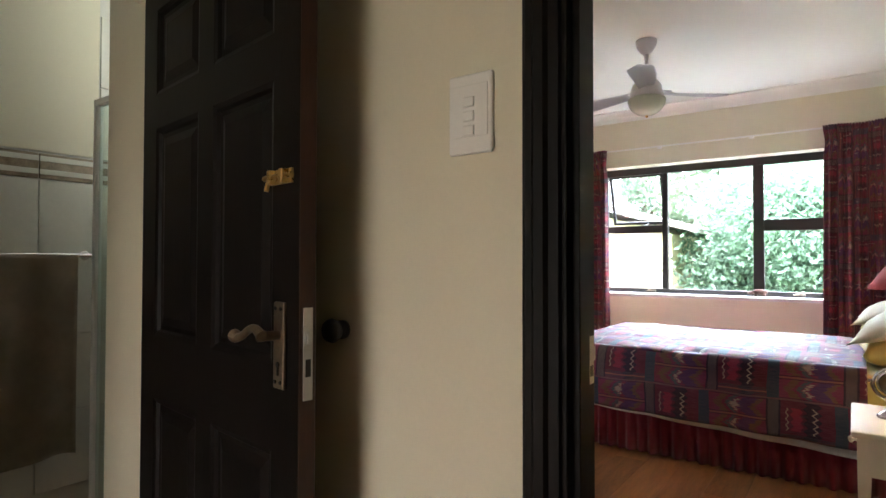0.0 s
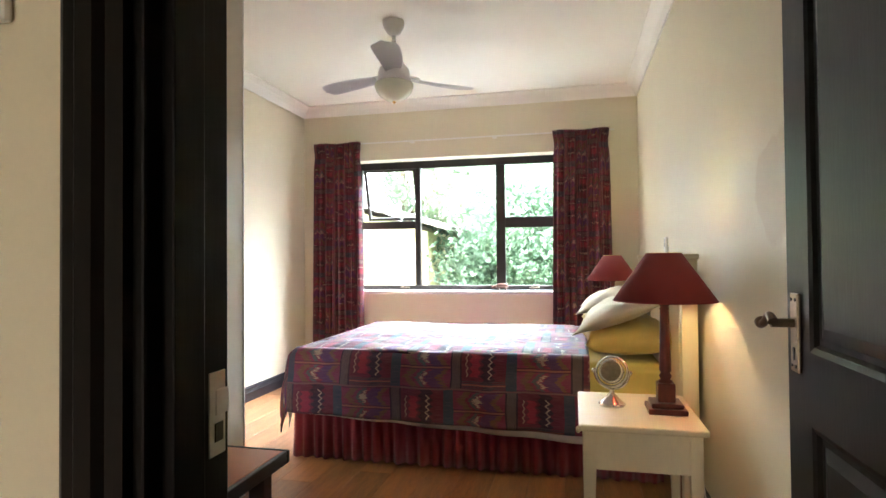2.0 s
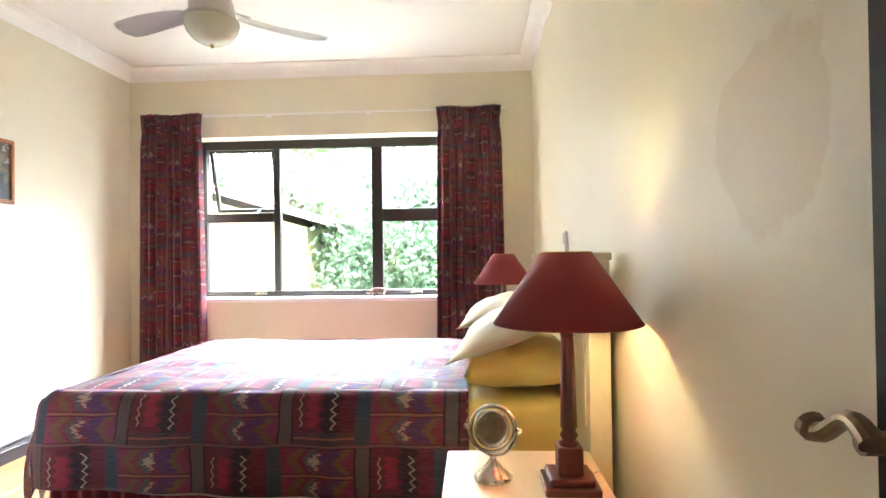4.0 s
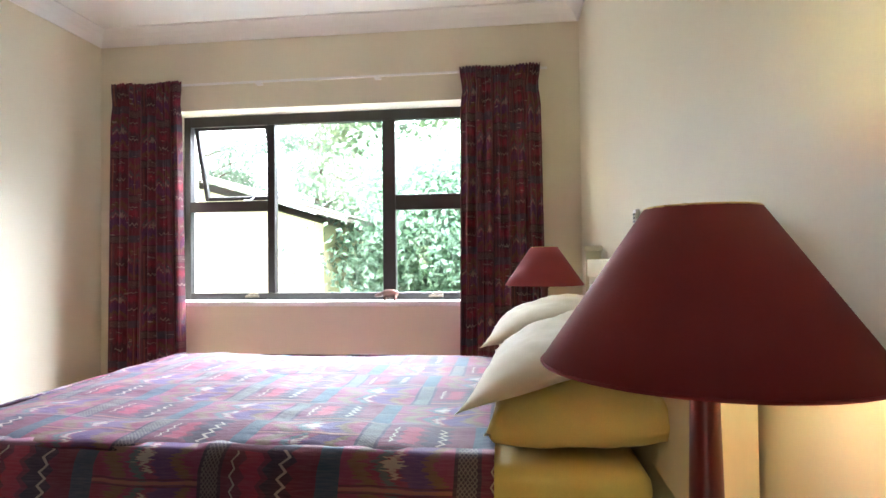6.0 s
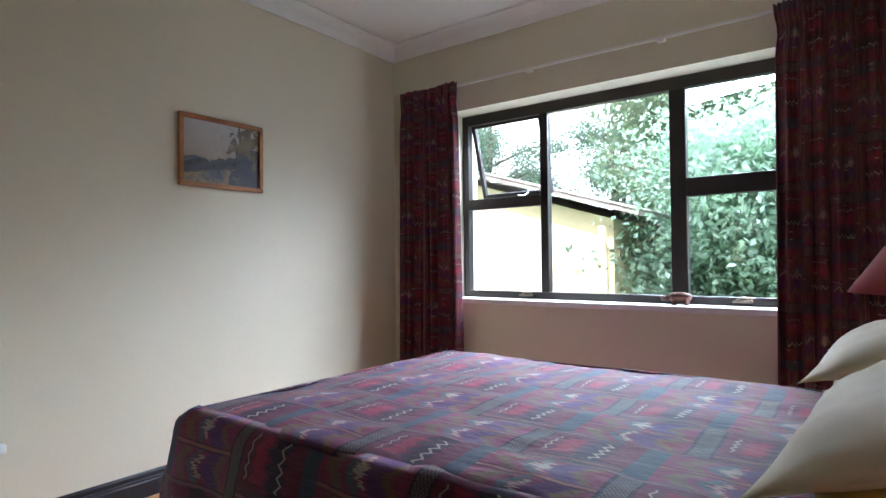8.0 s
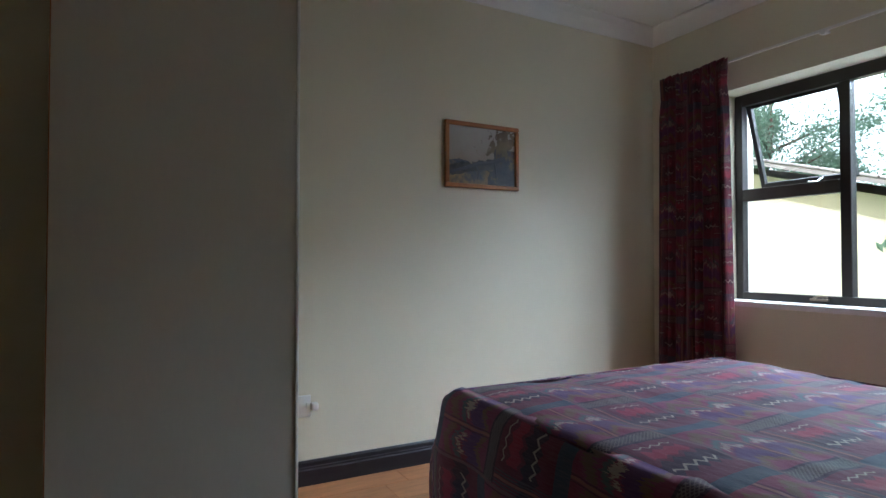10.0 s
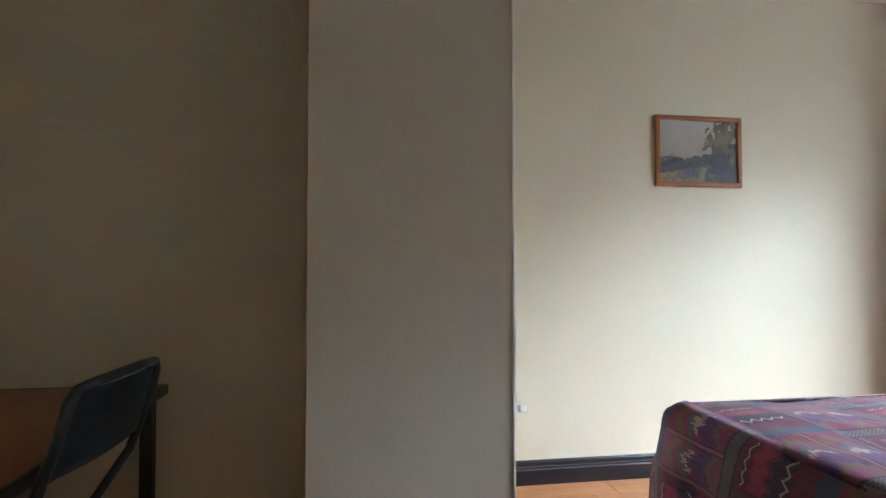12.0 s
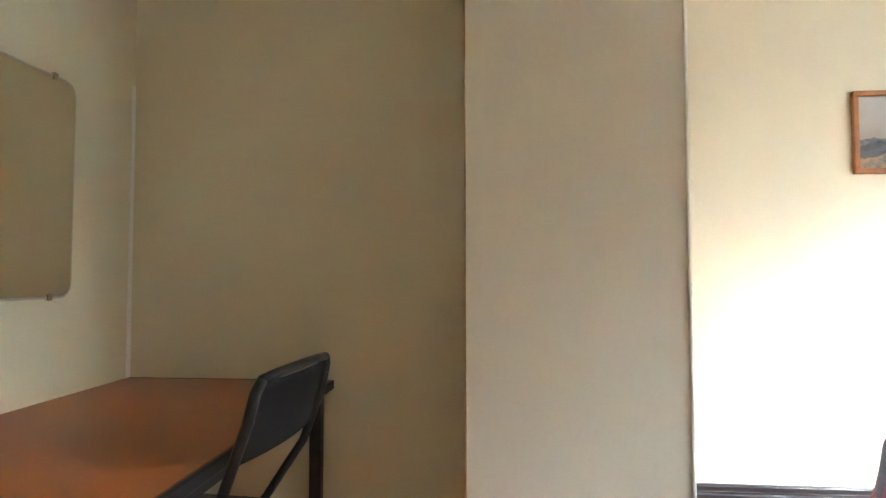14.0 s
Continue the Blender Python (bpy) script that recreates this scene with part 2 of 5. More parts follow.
M_FRAME = surface("orange-brown picture frame", (0.42, 0.16, 0.045), 0.35, fine=50, coarse=6, vary=0.25, bump=0.1)
M_CARVED = surface("carved brown wood", (0.14, 0.055, 0.035), 0.45, fine=60, coarse=12, vary=0.25, bump=0.2)
M_RENDER = surface("yellow house render", (0.84, 0.76, 0.52), 0.8, fine=60, coarse=0.8, vary=0.06, bump=0.3, dist=0.004)
M_ROOF = surface("grey roof tile", (0.40, 0.36, 0.33), 0.8, fine=30, coarse=2, vary=0.2, bump=0.4, dist=0.01)
M_FASCIA = surface("brown fascia board", (0.27, 0.19, 0.15), 0.6, fine=30, coarse=3, vary=0.2, bump=0.2)
M_BARK = surface("bark", (0.14, 0.10, 0.07), 0.9, fine=30, coarse=4, vary=0.3, bump=0.8, dist=0.02)
M_GRASS = surface("grass", (0.07, 0.13, 0.03), 0.9, fine=20, coarse=0.6, vary=0.3, bump=0.6, dist=0.03)


M_BULB, _nt, _b, _co = bare("warm glowing bulb")
_b.inputs["Emission Color"].default_value = (1.0, 0.82, 0.32, 1)
_b.inputs["Emission Strength"].default_value = 45.0


def leaf_mat(name, a, b_):
    m, nt, b, co = bare(name)
    geo = nt.nodes.new("ShaderNodeNewGeometry")
    nt.links.new(mixc(nt, N(nt, geo.outputs["Random Per Island"]), a, b_), b.inputs["Base Color"])
    b.inputs["Roughness"].default_value = 0.45
    tr = nt.nodes.new("ShaderNodeBsdfTranslucent")
    tr.inputs[0].default_value = (b_[0] * 1.3, b_[1] * 1.4, b_[2], 1)
    mx = nt.nodes.new("ShaderNodeMixShader")
    mx.inputs[0].default_value = 0.35
    out = nt.nodes["Material Output"]
    nt.links.new(b.outputs[0], mx.inputs[1])
    nt.links.new(tr.outputs[0], mx.inputs[2])
    nt.links.new(mx.outputs[0], out.inputs[0])
    return m


M_LEAF = leaf_mat("tree leaves", (0.07, 0.135, 0.095), (0.23, 0.33, 0.26))
M_LEAF2 = leaf_mat("yellow-green leaves", (0.12, 0.18, 0.11), (0.30, 0.38, 0.26))


# ---- mesh helpers ----
def mesh_of(name, bm, material, smooth=False):
    me = bpy.data.meshes.new(name)
    bm.normal_update()
    bm.to_mesh(me)
    bm.free()
    me.materials.append(material)
    if smooth:
        me.shade_smooth()
    return me


def part(name, bm, material, parent=None, label="", smooth=False):
    ob = new(name, mesh_of(name, bm, material, smooth))
    if parent is not None:
        ob.parent = parent
    if label:
        ob["label"] = label
    return ob


def thing(name, place, label, category, group="", kind="", rz=0):
    ob = new(name)
    ob.empty_display_size = 0.1
    ob.matrix_world = pose(*place, 0, 0, rz)
    return tagged(ob, label, category, group, kind)


def box(x0, x1, y0, y1, z0, z1, bevel=0.0, bm=None, segs=2):
    bm2 = bmesh.new()
    bmesh.ops.create_cube(bm2, size=1)
    bmesh.ops.transform(bm2, verts=bm2.verts, matrix=Matrix.Translation(((x0 + x1) / 2, (y0 + y1) / 2, (z0 + z1) / 2))
                        @ Matrix.Diagonal((abs(x1 - x0), abs(y1 - y0), abs(z1 - z0), 1)))
    if bevel:
        bmesh.ops.bevel(bm2, geom=bm2.edges[:], offset=bevel, segments=segs, profile=0.5, affect="EDGES")
    return merge(bm, bm2)


def merge(bm, extra):
    if bm is None:
        return extra
    me = bpy.data.meshes.new("tmp")
    extra.to_mesh(me)
    extra.free()
    bm.from_mesh(me)
    bpy.data.meshes.remove(me)
    return bm


def lathe(profile, segs=32, bm=None, m=None):
    """A turned body from (radius, height) pairs."""
    b2 = bmesh.new()
    rings = []
    for r, z in profile:
        if r < 1e-5:
            rings.append([b2.verts.new((0, 0, z))])
        else:
            rings.append([b2.verts.new((r * math.cos(2 * math.pi * i / segs), r * math.sin(2 * math.pi * i / segs), z)) for i in range(segs)])
    for a, c in zip(rings, rings[1:]):
        for i in range(segs):
            j = (i + 1) % segs
            if len(a) == 1 and len(c) > 1:
                b2.faces.new((a[0], c[j], c[i]))
            elif len(c) == 1 and len(a) > 1:
                b2.faces.new((a[i], a[j], c[0]))
            elif len(a) > 1:
                b2.faces.new((a[i], a[j], c[j], c[i]))
    bmesh.ops.recalc_face_normals(b2, faces=b2.faces)
    if m is not None:
        bmesh.ops.transform(b2, verts=b2.verts, matrix=m)
    return merge(bm, b2)


def tube(points, radius, segs=10, bm=None, closed=False):
    """A round bar along points."""
    b2 = bmesh.new()
    pts = [Vector(p) for p in points]
    n = len(pts)
    rings = []
    for i, p in enumerate(pts):
        a = pts[(i - 1) % n] if (i or closed) else p
        c = pts[(i + 1) % n] if (i < n - 1 or closed) else p
        d = (c - a).normalized()
        q = d.to_track_quat("Z", "Y")
        rad = radius(i / max(1, n - 1)) if callable(radius) else radius
        rings.append([b2.verts.new(p + q @ Vector((rad * math.cos(2 * math.pi * k / segs), rad * math.sin(2 * math.pi * k / segs), 0))) for k in range(segs)])
    for i in range(n if closed else n - 1):
        a, c = rings[i], rings[(i + 1) % n]
        shift = min(range(segs), key=lambda s: sum((a[k].co - c[(k + s) % segs].co).length for k in range(0, segs, 3)))
        for k in range(segs):
            j = (k + 1) % segs
            b2.faces.new((a[k], a[j], c[(j + shift) % segs], c[(k + shift) % segs]))
    if not closed:
        b2.faces.new(rings[0][::-1])
        b2.faces.new(rings[-1])
    bmesh.ops.recalc_face_normals(b2, faces=b2.faces)
    return merge(bm, b2)


def sweep_profile(profile, start, end, out, bm=None):
    """A straight moulding from start to end; profile holds (outwards, upwards) pairs."""
    b2 = bmesh.new()
    s, e, o = Vector(start), Vector(end), Vector(out)
    ra = [b2.verts.new(s + o * a + Vector((0, 0, h))) for a, h in profile]
    rb = [b2.verts.new(e + o * a + Vector((0, 0, h))) for a, h in profile]
    n = len(profile)
    for i in range(n):
        j = (i + 1) % n
        b2.faces.new((ra[i], ra[j], rb[j], rb[i]))
    b2.faces.new(ra[::-1])
    b2.faces.new(rb)
    bmesh.ops.recalc_face_normals(b2, faces=b2.faces)
    return merge(bm, b2)


def structure(name, bm, material, label, category, smooth=False):
    return tagged(part(name, bm, material, None, "", smooth), label, category, "", "structure")

# ---- the setting ----
X0, X1, Y0, Y1, ZC = -2.893, 0.405, 0.612, 5.455, 2.765
HALL_Y = 0.49
NICHE_X = -2.308
WIN = (-2.375, -0.25, 0.878, 2.195)
YW = 5.653

# north wall with the window opening
bm = box(X0 - 0.2, WIN[0], Y1, Y1 + 0.36, -0.05, ZC + 0.05)
box(WIN[1], X1 + 0.2, Y1, Y1 + 0.36, -0.05, ZC + 0.05, bm=bm)
box(WIN[0], WIN[1], Y1, Y1 + 0.36, -0.05, WIN[2], bm=bm)
box(WIN[0], WIN[1], Y1, Y1 + 0.36, WIN[3], ZC + 0.05, bm=bm)
structure("wall_north", bm, M_WALL, "cream painted wall with the window opening", "wall")
structure("wall_west", box(X0 - 0.2, X0, 1.99, Y1, -0.05, ZC + 0.05), M_WALL, "cream painted wall behind the framed painting", "wall")
M_WALL_E = surface("cream wall paint with a damp patch", (0.75, 0.69, 0.53), 0.55, fine=140, coarse=1.6, vary=0.03, bump=0.10, dist=0.0015)
_nt = M_WALL_E.node_tree
_b = _nt.nodes["Principled BSDF"]
_co = _nt.nodes.new("ShaderNodeTexCoord")
_sp = _nt.nodes.new("ShaderNodeSeparateXYZ")
_nt.links.new(_co.outputs["Object"], _sp.inputs[0])
_ny, _nz = N(_nt, _sp.outputs[1]), N(_nt, _sp.outputs[2])
_blot = noise_of(_nt, _co.outputs["Object"], 5, 4)
_far = ((_ny - 1.90) * (_ny - 1.90) * 2.2 + (_nz - 1.40) * (_nz - 1.40) * 3.2).op("SQRT") + (_blot - 0.5) * 0.35
_mask = ((_far - 0.30) * -9).op("MINIMUM", 0.22).op("MAXIMUM", 0.0)
_was = _b.inputs["Base Color"].links[0].from_socket
_nt.links.new(mixc(_nt, _mask, _was, (0.46, 0.27, 0.13)), _b.inputs["Base Color"])
structure("wall_east", box(X1, X1 + 0.2, HALL_Y, Y1, -0.05, ZC + 0.05), M_WALL_E, "cream painted wall with a faint damp patch behind the headboard", "wall")
structure("wall_niche", box(NICHE_X - 0.12, NICHE_X, Y0, 1.99, -0.05, ZC + 0.05), M_WALL, "beige painted wall beside the desk", "wall")
# south wall between the hall and the room, with the doorway
DX0, DX1, DZ = -0.615, 0.373, 2.10
bm = box(NICHE_X, DX0, HALL_Y, Y0, -0.05, ZC + 0.05)
box(DX1, X1, HALL_Y, Y0, -0.05, ZC + 0.05, bm=bm)
box(DX0, DX1, HALL_Y, Y0, DZ, ZC + 0.05, bm=bm)
structure("wall_south", bm, M_WALL, "cream painted wall with the bedroom doorway", "wall")
bm = box(X0 - 0.25, 1.66, -2.02, Y1 + 0.36, ZC, ZC + 0.12)
structure("ceiling", bm, M_CEIL, "white flat ceiling", "ceiling")
structure("floor", box(-3.3, 2.0, -2.0, Y1 + 0.46, -0.12, -0.012), M_JOINT, "orange-brown laminate plank floor", "floor")

# coved cornice
COVE = [(0, 0), (0.0, -0.10), (0.012, -0.102), (0.018, -0.088), (0.035, -0.058), (0.06, -0.034), (0.088, -0.018), (0.10, -0.012), (0.10, 0)]
bm = sweep_profile(COVE, (X0, 2.645, ZC), (X0, Y1, ZC), (1, 0, 0))
sweep_profile(COVE, (X0, Y1, ZC), (X1, Y1, ZC), (0, -1, 0), bm)
sweep_profile(COVE, (X1, Y0, ZC), (X1, Y1, ZC), (-1, 0, 0), bm)
structure("cornice", bm, M_CORN, "white moulded ceiling cornice", "cornice")

# dark baseboards
SKIRT = [(0, 0), (0.022, 0), (0.022, 0.075), (0.018, 0.082), (0.018, 0.090), (0.014, 0.094), (0.014, 0.112), (0.008, 0.122), (0, 0.122)]
for nm, a, b_, o in (("baseboard_west", (X0, 2.645, 0), (X0, Y1, 0), (1, 0, 0)), ("baseboard_north", (X0, Y1, 0), (X1, Y1, 0), (0, -1, 0)),
                     ("baseboard_east", (X1, Y0, 0), (X1, Y1, 0), (-1, 0, 0)), ("baseboard_niche", (NICHE_X, Y0, 0), (NICHE_X, 1.99, 0), (1, 0, 0)),
                     ("baseboard_south", (NICHE_X, Y0, 0), (DX0 - 0.09, Y0, 0), (0, 1, 0))):
    structure(nm, sweep_profile(SKIRT, a, b_, o), M_BASE, "dark stained moulded baseboard", "baseboard")

# ---- hall and bathroom shell ----
BX = -2.90
structure("wall_hall_east", box(1.5, 1.62, -1.9, HALL_Y, -0.05, ZC), M_WALL, "plain cream hall wall", "wall")
# unseen wall; its opening is assumed, sized to light the hall
bm = box(-2.2, -1.6, -2.0, -1.88, -0.05, ZC)
box(-0.60, 1.62, -2.0, -1.88, -0.05, ZC, bm=bm)
box(-1.6, -0.60, -2.0, -1.88, 2.1, ZC, bm=bm)
structure("wall_hall_south", bm, M_WALL, "plain cream hall wall with an assumed, unseen opening that lets light in", "wall")
# unseen slab, added to reflect warm light into the hall
structure("pavement", box(-4.5, 4.0, -7.5, -2.01, -0.12, -0.02), M_BOUNCE, "unseen pale slab added outside the hall to bounce warm light in", "terrace")
# unseen overhead slab, added to block direct sun at the hall opening
structure("porch_roof", box(-2.6, 2.4, -4.4, -2.02, 2.35, 2.45), M_CEIL, "unseen plain white slab added to keep the sun out of the hall", "roof")
structure("wall_hall_north", box(X1, 1.62, HALL_Y, HALL_Y + 0.12, -0.05, ZC), M_WALL, "plain cream hall wall", "wall")
BDX, BDY0, BDY1 = -1.925, -0.40, 0.47
bm = box(BDX - 0.12, BDX, -2.0, BDY0, -0.05, ZC)
box(BDX - 0.12, BDX, BDY1, HALL_Y, -0.05, ZC, bm=bm)
box(BDX - 0.12, BDX, BDY0, BDY1, 2.06, ZC, bm=bm)
structure("wall_hall_west", bm, M_WALL, "cream hall wall with the bathroom doorway", "wall")
# the gap at y 1.0 to 1.65 is an assumed, unseen opening that admits light
bm = box(BX - 0.2, BX, -1.2, 1.0, -0.05, ZC)
box(BX - 0.2, BX, 1.65, 1.99, -0.05, ZC, bm=bm)
box(BX - 0.2, BX, 1.0, 1.65, -0.05, 1.95, bm=bm)
box(BX - 0.2, BX, 1.0, 1.65, 2.6, ZC, bm=bm)
bath = structure("wall_bathroom", bm, M_GROUT, "bathroom wall tiled up to a brown border, painted above", "wall")
structure("wall_bathroom_south", box(BX, BDX - 0.12, -1.3, -1.2, -0.05, ZC), M_WALL, "plain cream bathroom wall", "wall")
structure("wall_bathroom_north", box(BX, NICHE_X - 0.12, 1.83, 1.99, -0.05, ZC), M_TILE, "tiled bathroom end wall", "wall")
structure("wall_bathroom_paint", box(BX, BX + 0.008, -1.2, 0.70, 1.672, ZC), M_WALL, "cream paint above the bathroom tiles", "wall")


# ---- window ----
def window():
    w = thing("window_1", ((WIN[0] + WIN[1]) / 2, YW, WIN[2]), "dark bronze aluminium window with one top-hung sash open", "window", kind="structure")
    ox, oz = (WIN[0] + WIN[1]) / 2, WIN[2]

    def bar(name, x0, x1, z0, z1, y0=-0.03, y1=0.03):
        return part(name, box(x0 - ox, x1 - ox, y0, y1, z0 - oz, z1 - oz, 0.004), M_ALU, w)
    L, R, B, T = WIN
    m1, m2, mid = -1.722, -0.873, 1.543
    bar("frame_jamb", L, L + 0.05, B, T)
    bar("frame_jamb", R - 0.05, R, B, T)
    bar("frame_head", L + 0.05, R - 0.05, T - 0.072, T)
    bar("frame_sill", L + 0.05, R - 0.05, B, B + 0.05)
    bar("mullion", m1 - 0.028, m1 + 0.028, B + 0.05, T - 0.072)
    bar("mullion", m2 - 0.045, m2 + 0.045, B + 0.05, T - 0.072)
    bar("transom", L + 0.05, m1 - 0.028, mid - 0.035, mid + 0.04)
    bar("transom", m2 + 0.045, R - 0.05, mid - 0.045, mid + 0.06)
    for nm, x0, x1, z0, z1 in (("pane", L + 0.05, m1 - 0.028, B + 0.05, mid - 0.035), ("pane", m1 + 0.028, m2 - 0.045, B + 0.05, T - 0.072),
                               ("pane", m2 + 0.045, R - 0.05, B + 0.05, mid - 0.045), ("pane", m2 + 0.045, R - 0.05, mid + 0.06, T - 0.072)):
        p = part(nm, box(x0 - ox, x1 - ox, -0.002, 0.003, z0 - oz, z1 - oz), M_GLASS, w)
        p.visible_shadow = False
    # the open top-hung sash swings outwards at its foot
    sx0, sx1, sz0, sz1 = L + 0.055, m1 - 0.033, mid + 0.045, T - 0.06
    h = sz1 - sz0
    bm_ = box(sx0, sx0 + 0.028, -0.018, 0.018, -h, 0, 0.003)
    box(sx1 - 0.028, sx1, -0.018, 0.018, -h, 0, 0.003, bm_)
    box(sx0 + 0.028, sx1 - 0.028, -0.018, 0.018, -0.028, 0, 0.003, bm_)
    box(sx0 + 0.028, sx1 - 0.028, -0.018, 0.018, -h, -h + 0.028, 0.003, bm_)
    sash = part("open_sash", bm_, M_ALU, w, "open top-hung sash")
    sash.matrix_local = pose(-ox, 0.02, sz1 - oz, 17, 0, 0)
    p = part("pane", box(sx0 + 0.02, sx1 - 0.02, -0.002, 0.002, -h + 0.02, -0.02), M_GLASS, sash)
    p.visible_shadow = False
    mx = (sx0 + sx1) / 2 + 0.1
    part("stay", tube([(mx - ox, 0.0, mid + 0.05 - oz), (mx - ox, 0.09, mid + 0.055 - oz), (mx - ox + 0.0, 0.17, mid + 0.09 - oz)], 0.005), M_STEEL, w, "metal window stay")
    for hx in (-1.86, -0.55):
        bm_ = box(hx - 0.05 - ox, hx + 0.05 - ox, -0.05, -0.03, 0.020, 0.034, 0.004)
        tube([(hx - 0.03 - ox, -0.045, 0.035), (hx + 0.0 - ox, -0.052, 0.048), (hx + 0.05 - ox, -0.054, 0.046)], 0.006, 8, bm_)
        part("catch", bm_, M_BRONZE, w, "satin metal window catch")
    return w


window()
structure("window_sill", box(WIN[0], WIN[1], Y1 - 0.012, YW - 0.03, WIN[2] - 0.03, WIN[2] + 0.004, 0.006), M_CORN, "white painted inner window sill", "sill")


# ---- doors ----
def moulded_leaf(width, height, panels, thick=0.04):
    """A panelled door leaf: hinge edge at x = 0, faces on y."""
    bm_ = bmesh.new()
    xs = sorted({0, width, *[p[0] for p in panels], *[p[1] for p in panels]})
    zs = sorted({0, height, *[p[2] for p in panels], *[p[3] for p in panels]})
    for x0, x1 in zip(xs, xs[1:]):
        for z0, z1 in zip(zs, zs[1:]):
            cx, cz = (x0 + x1) / 2, (z0 + z1) / 2
            if any(p[0] < cx < p[1] and p[2] < cz < p[3] for p in panels):
                continue
            box(x0, x1, -thick / 2, thick / 2, z0, z1, bm=bm_)
    bmesh.ops.remove_doubles(bm_, verts=bm_.verts, dist=1e-5)
    for p in panels:
        x0, x1, z0, z1 = p
        rings = []
        for inset, dep in ((0, 0.0), (0.012, -0.004), (0.018, -0.012), (0.03, -0.012), (0.055, -0.005)):
            rings.append((inset, dep))
        for side in (-1, 1):
            vs = []
            for inset, dep in rings:
                y = side * (thick / 2 + dep)
                vs.append([bm_.verts.new(q) for q in ((x0 + inset, y, z0 + inset), (x1 - inset, y, z0 + inset), (x1 - inset, y, z1 - inset), (x0 + inset, y, z1 - inset))])
            for a, c in zip(vs, vs[1:]):
                for i in range(4):
                    j = (i + 1) % 4
                    bm_.faces.new((a[i], a[j], c[j], c[i]))
            bm_.faces.new(vs[-1])
    bmesh.ops.recalc_face_normals(bm_, faces=bm_.faces)
    return bm_


def lever_plate(parent, at, facing, tip, material, height=0.20, width=0.05, reach=0.125):
    """A lever handle on a long plate; facing is the sign of the leaf's y, tip the way the lever points."""
    x, z = at
    s = facing
    y = s * 0.020
    plate = part("handle_plate", box(x - width / 2, x + width / 2, min(y, y + s * 0.008), max(y, y + s * 0.008), z - height * 0.62, z + height * 0.38, 0.003), material, parent, "metal handle plate")
    ye = y + s * 0.008
    pts = [(x, ye, z + 0.0), (x, ye + s * 0.025, z), (x, ye + s * 0.045, z)]
    part("handle_spindle", tube(pts, 0.010, 12), material, plate)
    lev = []
    for i in range(13):
        f = i / 12
        lev.append((x + tip * (-0.015 + reach * f), ye + s * 0.045, z + 0.012 * math.sin(f * 5.5) + 0.004))
    part("lever", tube(lev, lambda f: 0.011 - 0.003 * math.sin(math.pi * f) + (0.003 if f > 0.9 else 0), 12), material, plate)
    kb = lathe([(0, -0.001), (0.006, -0.001), (0.006, 0.001), (0, 0.001)], 12, m=pose(x, ye + s * 0.001, z - height * 0.34, 90))
    box(x - 0.0025, x + 0.0025, min(ye, ye + s * 0.002), max(ye, ye + s * 0.002), z - height * 0.34 - 0.022, z - height * 0.34, bm=kb)
    part("keyhole", kb, M_BLACK, plate)
    for dx in (-1, 1):
        for zz in (z + height * 0.38 - 0.014, z - height * 0.62 + 0.014):
            part("screw", lathe([(0, 0.002), (0.004, 0.002), (0.004, 0), (0, 0)], 10, m=pose(x + dx * (width / 2 - 0.010), ye, zz, 90 if s < 0 else -90)), M_BLACK, plate)
    return plate


def six_panels(w, h):
    st, mid = 0.10, 0.085
    xa, xb = st, (w - mid) / 2
    xc, xd = (w + mid) / 2, w - st
    out = []
    for z0, z1 in ((0.20, 0.80), (0.98, 1.58), (1.68, h - 0.11)):
        out += [(xa, xb, z0, z1), (xc, xd, z0, z1)]
    return out


# bedroom door, open at right angles, hinged on the east jamb
door = thing("door_1", (0.317, Y0 + 0.028, 0.006), "dark stained panelled bedroom door standing wide open", "door", kind="structure", rz=90)
W1 = 0.85
leaf = part("leaf", moulded_leaf(W1, 2.04, [(0.12, W1 - 0.125, 0.21, 0.835), (0.12, W1 - 0.121, 0.987, 1.93)]), M_DOOR, door)
lever_plate(leaf, (W1 - 0.058, 1.041), 1, 1, M_BRONZE, 0.172, 0.042, 0.085)
lever_plate(leaf, (W1 - 0.058, 1.041), -1, 1, M_BRONZE, 0.172, 0.042, 0.085)
for hz in (0.25, 1.05, 1.80):
    part("hinge", lathe([(0, -0.05), (0.007, -0.05), (0.007, 0.05), (0, 0.05)], 12, m=pose(0, 0.022, hz)), M_BRONZE, door)

# bedroom door frame: lining, stop and stepped architrave on the hall side
frame_1 = thing("door_frame", (0, HALL_Y, 0), "dark stained timber frame of the bedroom doorway", "door frame", kind="structure")
ARCH = [(0, 0), (0, 0.072), (-0.010, 0.072), (-0.016, 0.063), (-0.016, 0.051), (-0.022, 0.044), (-0.022, 0.026), (-0.014, 0.019), (-0.014, 0.0)]


